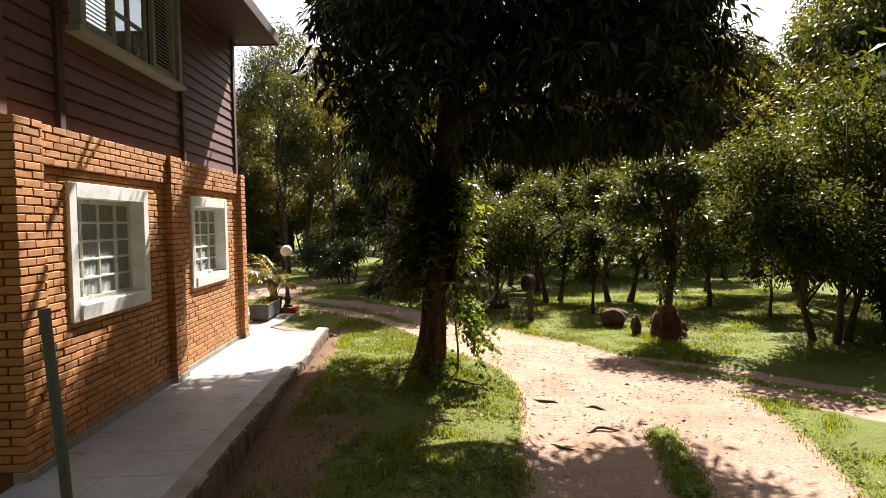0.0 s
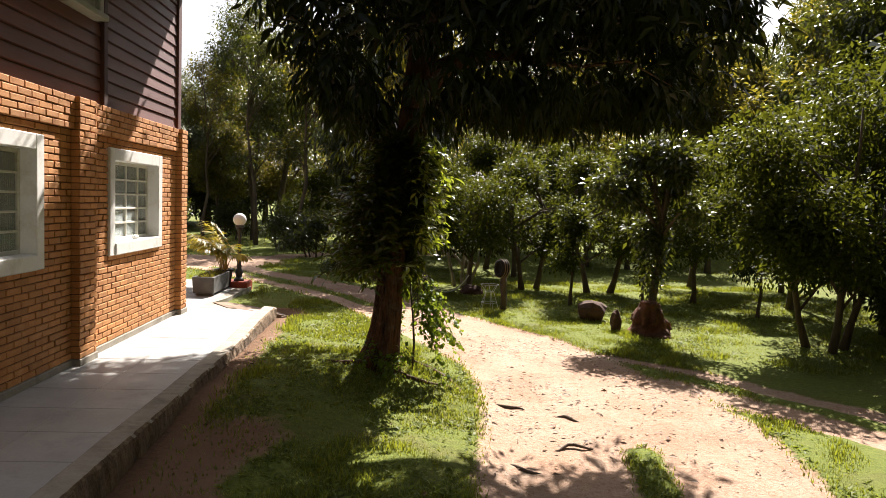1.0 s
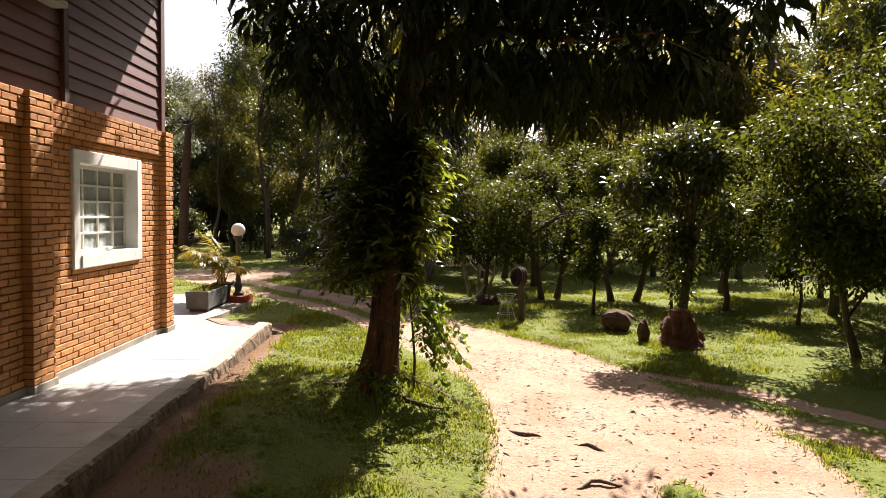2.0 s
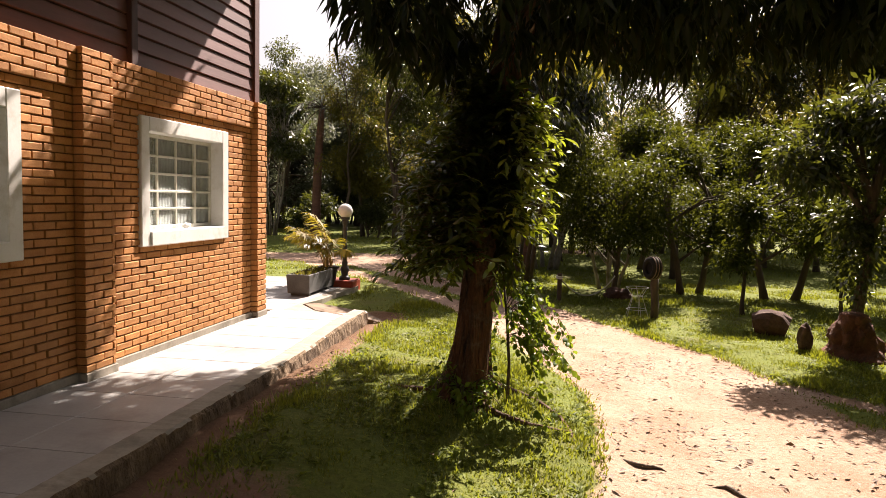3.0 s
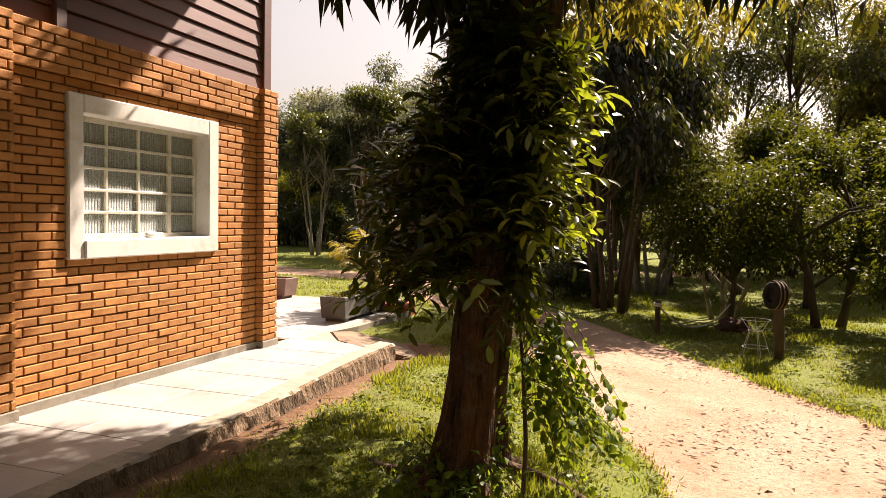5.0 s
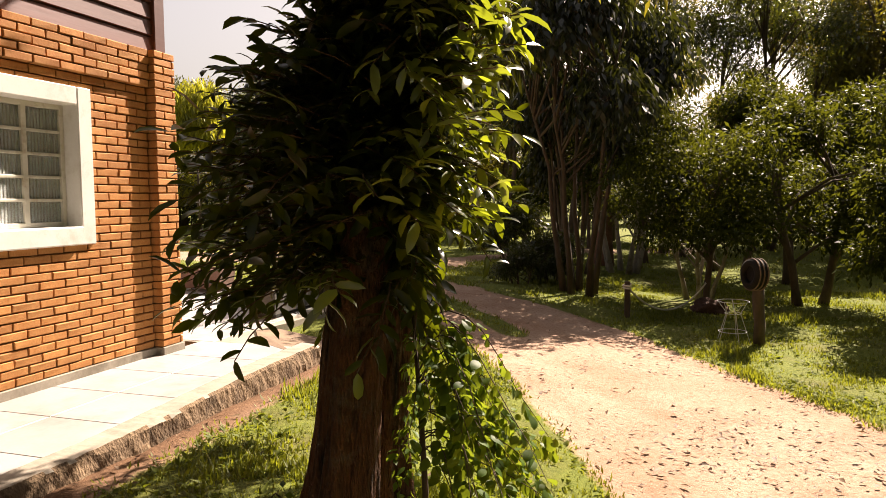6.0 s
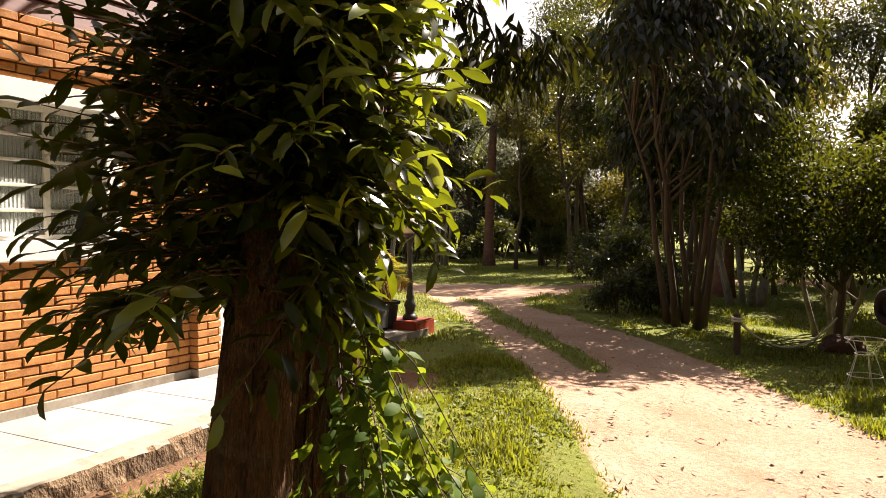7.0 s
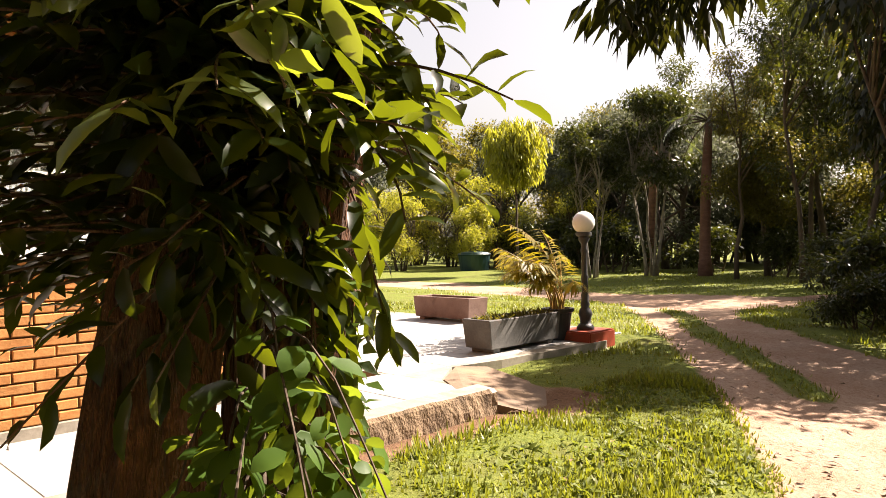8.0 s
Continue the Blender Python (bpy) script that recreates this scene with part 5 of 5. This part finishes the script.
def frond(v_at, v_al, v_up, v_len, base, heading, tilt, length, leaflets, leaf, curl, r, stem_v, stem_f, thick=0.012):
    pts = []
    p, ang = Vector(base), tilt
    h = Vector((math.cos(heading), math.sin(heading), 0))
    for i in range(9):
        pts.append(p.copy())
        p = p + (h * math.cos(ang) + Vector((0, 0, math.sin(ang)))) * (length / 8)
        ang -= curl / 8
    tube(pts, [thick * (1 - i / 10) for i in range(9)], 5, 0, None, stem_v, stem_f)
    side = h.cross(Vector((0, 0, 1)))
    for i in range(leaflets):
        t = 0.18 + 0.82 * i / leaflets
        j = min(int(t * 8), 7)
        q = pts[j].lerp(pts[j + 1], t * 8 - j)
        d = (pts[j + 1] - pts[j]).normalized()
        for s in (-1, 1):
            v_at.append(q)
            v_al.append(d * 0.8 + side * s * 0.8 + Vector((0, 0, r.uniform(-0.4, 0.15))))
            v_up.append(Vector((0, 0, 1)) + side * s * 0.4)
            v_len.append(leaf * (0.55 + 0.6 * math.sin(math.pi * t)) * r.uniform(0.85, 1.1))


def build_palm(x, y, height, lean, fronds, length, seed, label):
    r = random.Random(seed)
    palm = empty("palm_tree", (x, y, gz(x, y)), label, "palm tree")
    pts = [Vector((lean * t * t, 0, -0.15 + (height + 0.15) * t)) for t in (0, .15, .3, .5, .7, .85, 1)]
    solid("trunk", *tube(pts, [0.24, 0.17, 0.16, 0.15, 0.14, 0.13, 0.10], 12, 0.05, r), M_REDBARK, palm, "reddish ringed palm trunk", smooth=True)
    for k in range(fronds):
        a, al, u, le, sv, sf = [], [], [], [], [], []
        frond(a, al, u, le, pts[-1], 6.283 * k / fronds + r.uniform(-.2, .2), r.uniform(-0.35, 1.45), length * r.uniform(0.65, 1.15), 24, 0.36, r.uniform(0.7, 2.2), r, sv, sf, 0.03)
        fr = solid("frond", sv, sf, M_FARBARK, palm)
        lf = new("blade", leaf_mesh("leaflets", np.array(a), np.array(al), np.array(u), np.array(le), np.array(le) * 0.08, L_PALM, "far"))
        lf.parent = fr


build_palm(-8.1, 27.0, 4.5, 0.2, 15, 2.1, 1, "tall palm with a reddish trunk and feathery fronds")
build_palm(-11.2, 29.5, 4.8, 0.3, 14, 2.2, 3, "palm with drooping feathery fronds in the wood")
build_palm(-0.2, 19.8, 3.8, 0.2, 12, 1.7, 4, "shaded palm behind the clump of trunks")


def build_areca():
    """A small palm in a black pot."""
    pot = empty("potted_palm", (-2.52, 12.0, 0.0), "small yellowing palm in a black plastic pot beside the lamp", "potted plant")
    solid("pot", *lathe([(0.085, 0.004), (0.10, 0.05), (0.125, 0.24), (0.145, 0.25), (0.145, 0.28), (0.12, 0.28), (0.115, 0.23)], 20), M_BLACKPLASTIC, pot, "black plastic pot", smooth=False)
    r = random.Random(9)
    part("soil", box_bm(-0.08, 0.08, -0.08, 0.08, 0.20, 0.245, 0.01), M_SOIL, pot)
    for k in range(18):
        a, al, u, le, sv, sf = [], [], [], [], [], []
        h = math.pi + r.gauss(0.1, 0.75) if k < 13 else r.uniform(-1.6, 1.6)
        base = (0.05 * math.cos(k * 2.4), 0.05 * math.sin(k * 2.4), 0.235)
        frond(a, al, u, le, base, h, r.uniform(1.36, 1.54), (r.uniform(0.7, 1.08) if k < 13 else r.uniform(0.5, 0.8)), 30, 0.19, r.uniform(1.1, 2.3), r, sv, sf, 0.009)
        keep = [i for i in range(len(a)) if i // 2 > 9]
        fr = solid("frond", sv, sf, M_ARECASTEM, pot)
        lf = new("blade", leaf_mesh("leaflets", np.array([a[i] for i in keep]), np.array([al[i] for i in keep]) - np.array((0, 0, 0.45)), np.array([u[i] for i in keep]), np.array([le[i] for i in keep]), np.array([le[i] for i in keep]) * 0.16, L_ARECA, "far"))
        lf.parent = fr


build_areca()


# ---- things on and round the terrace ----
def build_lamp():
    lamp = empty("garden_lamp", (-2.33, 12.15, 0.085), "white globe garden lamp on a dark turned iron post", "lamp")
    solid("post", *lathe([(0.075, 0), (0.08, 0.02), (0.06, 0.05), (0.045, 0.06), (0.05, 0.10), (0.062, 0.14), (0.05, 0.18), (0.035, 0.20), (0.042, 0.23), (0.032, 0.26), (0.036, 0.31), (0.028, 0.34), (0.030, 0.45), (0.034, 0.47), (0.026, 0.49), (0.025, 0.68), (0.034, 0.70), (0.028, 0.72), (0.026, 0.76), (0.05, 0.80), (0.045, 0.83)], 20), M_IRON, lamp, "turned iron post", smooth=True)
    solid("collar", *lathe([(0.045, 0.825), (0.07, 0.835), (0.07, 0.86), (0.055, 0.865)], 20), M_IRON, lamp)
    prof = [(0.003, 0.853)] + [(0.10 * math.sin(math.pi * i / 16), 0.95 - 0.10 * math.cos(math.pi * i / 16)) for i in range(1, 16)] + [(0.003, 1.05)]
    solid("globe", *lathe(prof, 24), M_GLOBE, lamp, "white opal glass globe", smooth=True)


build_lamp()
tagged(part("red_plinth", box_bm(-2.54, -2.17, 11.98, 12.38, -0.2, 0.085, 0.012, segments=2), M_REDPAINT), "low red-painted concrete block under the lamp", "plinth")


def build_planter(label, x0, x1, y0, y1, h, material, grassy):
    ob = empty("planter", ((x0 + x1) / 2, (y0 + y1) / 2, 0.0), label, "planter", "cement planters on the terrace")
    a, b, w = (x1 - x0) / 2, (y1 - y0) / 2, 0.035
    bm = bmesh.new()
    ring = [(s * a * k, t * b * k if a < b else t * b * k, z) for z, k in ((0.035, 0.94), (h, 1.0)) for s, t in ((-1, -1), (1, -1), (1, 1), (-1, 1))]
    inner = [(s * (a - w), t * (b - w), z) for z in (h, h - 0.05) for s, t in ((-1, -1), (1, -1), (1, 1), (-1, 1))]
    v = [bm.verts.new(p) for p in ring + inner]
    bm.faces.new((v[3], v[2], v[1], v[0]))
    for i in range(4):
        j = (i + 1) % 4
        for s in (0, 4, 8):
            bm.faces.new((v[s + i], v[s + j], v[s + 4 + j], v[s + 4 + i]))
    bm.faces.new(v[12:16])
    bmesh.ops.bevel(bm, geom=[e for e in bm.edges], offset=0.006, segments=1, affect='EDGES')
    part("trough", bm, material, ob, "long cement trough")
    part("soil", box_bm(-a + w + 0.004, a - w - 0.004, -b + w + 0.004, b - w - 0.004, h - 0.045, h - 0.022), M_SOIL, ob)
    for s in (-0.75, 0.75):
        foot = box_bm(s * a - 0.04, s * a + 0.04, -b * 0.8, b * 0.8, 0.0, 0.036, 0.004) if a > b else box_bm(-a * 0.8, a * 0.8, s * b - 0.04, s * b + 0.04, 0.0, 0.036, 0.004)
        part("foot", foot, material, ob)
    if grassy:
        r = np.random.default_rng(6)
        pts = np.stack([r.uniform(-a + 0.05, a - 0.05, 150), r.uniform(-b + 0.05, b - 0.05, 150), np.full(150, h - 0.02)], -1)
        tagged(leafy("sprout_tuft", pts, 2, 0.07, 0.16, L_OLIVE, ob, 0.02, -0.9, "mid", 7), kind="stuff")


build_planter("long dark grey cement planter with dry sprouts on the terrace edge", -2.70, -2.40, 10.95, 11.88, 0.265, M_PLANTER, True)
build_planter("long reddish cement planter at the back of the terrace", -4.95, -4.05, 12.48, 12.80, 0.27, M_PLANTER_RED, False)
build_planter("pale cement planter at the back of the terrace", -6.95, -6.20, 12.55, 12.88, 0.30, M_CONCRETE, False)

# leaning green pole by the kerb
pole = empty("metal_pole", (-1.42, 2.80, 0.0), "thin weathered green metal pole leaning beside the kerb", "pole")
solid("shaft", *tube([(0.02, 0, -0.15), (-0.01, -0.02, 0.6), (-0.035, -0.06, 1.16)], [0.021, 0.021, 0.021], 12), M_GREENPOLE, pole)
solid("cap", *tube([(-0.035, -0.06, 1.155), (-0.036, -0.061, 1.18)], [0.024, 0.022], 12), M_GREENPOLE, pole)

# pale stone on the window sill
bm = bmesh.new()
bmesh.ops.create_icosphere(bm, subdivisions=3, radius=0.032)
for v in bm.verts:
    n = v.co.normalized()
    v.co = Vector((v.co.x * 0.8, v.co.y * 1.5, v.co.z * 0.75)) * (1 + 0.3 * noise.noise(n * 2.2))
bmesh.ops.translate(bm, verts=bm.verts, vec=(-2.455, 8.20, WZ0 + 0.026))
tagged(part("pale_stone", bm, M_PLASTER, smooth=True), "small lumpy white stone lying on the window sill", "stone")


# ---- things on the lawn ----
def lumpy(name, label, category, x, y, sx, sy, sz, material, seed, sink=0.1, rough=0.3):
    bm = bmesh.new()
    bmesh.ops.create_icosphere(bm, subdivisions=4, radius=1.0)
    for v in bm.verts:
        n = v.co.normalized()
        k = 1 + rough * noise.noise(n * 1.7 + Vector((seed, 0, 0))) + 0.3 * rough * noise.noise(n * 5 + Vector((0, seed, 0)))
        v.co = Vector((n.x * sx, n.y * sy, n.z * sz)) * k
    bmesh.ops.translate(bm, verts=bm.verts, vec=(x, y, gz(x, y) + sz * (1 - sink) - 0.03))
    return tagged(part(name, bm, material, smooth=True), label, category)


bm = bmesh.new()
bmesh.ops.create_icosphere(bm, subdivisions=4, radius=1.0)
for v in bm.verts:
    n = v.co.normalized()
    t = (n.z + 1) / 2
    w = 0.33 * (1 - 0.62 * t ** 0.8) * (1 + 0.45 * noise.noise((n.x * 2.5, n.y * 2.5, n.z * 1.5 + 4)) + 0.22 * noise.noise((n.x * 6, n.y * 6, n.z * 5)))
    h = math.hypot(n.x, n.y)
    v.co = Vector((n.x / max(h, .05) * w * min(1, h * 2.2), n.y / max(h, .05) * w * min(1, h * 2.2), 0.52 * t - 0.05))
bmesh.ops.translate(bm, verts=bm.verts, vec=(3.68, 10.75, gz(3.68, 10.75)))
tagged(part("termite_mound", bm, M_EARTHRED, smooth=True), "rough red earth termite mound at a tree's foot", "mound")
lumpy("small_mound", "small brown earth lump beside the red mound", "mound", 3.25, 10.9, 0.07, 0.07, 0.17, M_LOG, 7)


def build_log():
    """A short length of a thick log lying on the lawn, its cut end towards the drive."""
    x, y = 3.12, 11.75
    log = empty("cut_log", (x, y, gz(x, y)), "short thick piece of old log lying on the lawn", "log")
    r = random.Random(3)
    pts = [(-0.17, 0.06, 0.13), (-0.08, 0.03, 0.15), (0, 0, 0.15), (0.1, -0.03, 0.13), (0.19, -0.06, 0.10)]
    solid("bark", *tube(pts, [0.12, 0.15, 0.165, 0.15, 0.12], 13, 0.16, r), M_LOG, log)
    solid("cut_end", *tube([(-0.175, 0.062, 0.13), (-0.182, 0.064, 0.13)], [0.105, 0.10], 18, 0.03, r), M_PALEBARK, log, "pale cut end")


build_log()


def build_tyre_post():
    x, y = 1.88, 12.65
    g = gz(x, y)
    post = empty("tyre_post", (x, y, g), "rough dark wooden post carrying an old tyre", "post")
    r = random.Random(8)
    solid("post", *tube([(0, 0, -0.2), (0.01, 0, 0.2), (-0.005, 0, 0.45), (0.0, 0, 0.66)], [0.058, 0.054, 0.058, 0.05], 12, 0.12, r), M_FARBARK, post, "rough wooden post", smooth=True)
    ax = Vector((-0.88, -0.47, 0.05)).normalized()
    u = ax.orthogonal().normalized()
    w = ax.cross(u)
    prof = [(0.095, -0.075), (0.135, -0.088), (0.165, -0.07), (0.175, -0.04), (0.172, -0.015), (0.176, 0.0), (0.172, 0.015), (0.175, 0.04), (0.165, 0.07), (0.135, 0.088), (0.095, 0.075), (0.105, 0.0)]
    v, f, n = [], [], 32
    c = Vector((-0.05, -0.09, 0.69))
    for i in range(n):
        a = 2 * math.pi * i / n
        for rad, off in prof:
            v.append(c + (u * math.cos(a) + w * math.sin(a)) * rad * 0.85 + ax * off * 0.85)
    k = len(prof)
    for i in range(n):
        j = (i + 1) % n
        for q in range(k):
            p = (q + 1) % k
            f.append((i * k + q, j * k + q, j * k + p, i * k + p))
    solid("tyre", v, f, M_RUBBER, post, "small old black tyre", smooth=True)
    hub = []
    hf = []
    tube([c - ax * 0.03, c + ax * 0.03], [0.083, 0.083], 20, 0, None, hub, hf)
    solid("rim", hub, hf, M_RUBBER, post)
    for s in (-0.05, 0.0, 0.05):
        ring = [c + (u * math.cos(t) + w * math.sin(t)) * 0.152 + ax * s * 0.85 for t in np.linspace(0, 6.283, 25)]
        solid("rope", *tube(ring, [0.007] * 25, 5), M_ROPE, post, "brown rope wound round the tyre")


build_tyre_post()


def build_wire_stand():
    x, y = 1.66, 12.75
    stand = empty("wire_stand", (x, y, gz(x, y)), "white bent wire stand on the grass behind the post", "stand")
    r = random.Random(2)
    for k in range(5):
        a = 6.283 * k / 5
        solid("leg", *tube([(0.17 * math.cos(a), 0.17 * math.sin(a), -0.03), (0.07 * math.cos(a), 0.07 * math.sin(a), 0.28), (0.15 * math.cos(a + .3), 0.15 * math.sin(a + .3), 0.40)], [0.004] * 3, 6), M_WIRE, stand)
    for rad, z in ((0.15, 0.40), (0.075, 0.28), (0.13, 0.10)):
        ring = [(rad * math.cos(t), rad * math.sin(t), z) for t in np.linspace(0, 6.283, 22)]
        solid("ring", *tube(ring, [0.004] * 22, 6), M_WIRE, stand)


build_wire_stand()


def build_hose():
    x, y = 0.60, 13.6
    stake = empty("stake", (x, y, gz(x, y)), "short dark wooden stake in the lawn", "stake")
    solid("shaft", *tube([(0, 0, -0.15), (0.005, 0, 0.2), (0.0, 0, 0.42)], [0.038, 0.036, 0.034], 10, 0.1, random.Random(1)), M_FARBARK, stake)
    a, b = Vector((x, y, gz(x, y) + 0.36)), Vector((1.50, 14.75, gz(1.5, 14.8) + 0.34))
    pts = [a.lerp(b, t) - Vector((0, 0, 0.30 * 4 * t * (1 - t))) for t in np.linspace(0, 1, 25)]
    loop = [a + Vector((0.045 * math.cos(t), 0.045 * math.sin(t), 0.03 - 0.004 * t)) for t in np.linspace(0, 12, 30)]
    tagged(solid("garden_hose", *tube(loop + pts[1:], [0.011] * 54, 8), M_HOSE, smooth=True), "pale hose slung from the stake to a tree", "hose")


build_hose()
lumpy("dark_stone", "dark mossy stone at the foot of an orchard tree", "stone", 1.55, 14.6, 0.22, 0.15, 0.12, M_LOG, 9, 0.3)


def build_tank():
    tank = empty("water_tank", (-18.6, 28.4, gz(-18, 28)), "low turquoise painted tank at the lawn's far edge", "tank")
    solid("shell", *lathe([(0.58, -0.05), (0.60, 0.1), (0.66, 0.62), (0.70, 0.66), (0.62, 0.74), (0.12, 0.8)], 24), M_TURQUOISE, tank, smooth=False)


build_tank()


# ---- litter ----
def build_litter():
    r = np.random.default_rng(12)
    n = 26000
    y = 4.0 + 11 * r.uniform(0, 1, n) ** 1.2
    x = r.uniform(-1.3, 3.4, n)
    d, red = dirt_amount(x, y)
    patch = np.array([noise.noise((a * 0.9, b * 0.9, 4)) for a, b in zip(x, y)])
    under = np.exp(-((x - 0.9) ** 2 + (y - 8.6) ** 2) / 5.0)
    keep = r.uniform(0, 1, n) < (0.10 + 0.8 * under) * (0.5 + patch) * np.where(d > 0.5, 1.0, 0.35)
    x, y = x[keep], y[keep]
    n = len(x)
    a = r.uniform(0, 6.283, n)
    along = np.stack([np.cos(a), np.sin(a), r.uniform(-0.1, 0.25, n)], -1)
    up = np.stack([r.normal(0, .35, n), r.normal(0, .35, n), np.ones(n)], -1)
    size = 0.012 + 0.06 * r.uniform(0, 1, n) ** 2.2
    ob = new("leaf_litter", leaf_mesh("leaf_litter", np.stack([x, y, ground_z(x, y) - 0.005], -1), along, up, size, size * r.uniform(0.25, 0.5, n), L_DRY, "mid"))
    tagged(ob, "dry brown fallen leaves scattered on the earth drive", "leaf litter", kind="stuff")
    rr = random.Random(6)
    for x, y, a, length in ((1.25, 6.05, 10, 0.45), (1.45, 6.85, -35, 0.35), (0.95, 7.1, -15, 0.4), (0.85, 5.7, -30, 0.4)):
        pts = []
        for i in range(8):
            t = i / 7
            b = radians(a) + 0.7 * math.sin(t * 5 + x * 9)
            x, y = x + length / 8 * math.cos(b), y + length / 8 * math.sin(b)
            pts.append((x, y, gz(x, y) - 0.036 + 0.030 * math.sin(math.pi * t)))
        tagged(solid("surface_root", *tube(pts, [0.004 + 0.009 * math.sin(math.pi * (i + .5) / 8) for i in range(8)], 8, 0.15, rr), M_FARBARK, smooth=True), "bare grey tree root showing in the drive", "root", "roots in the drive")


build_litter()
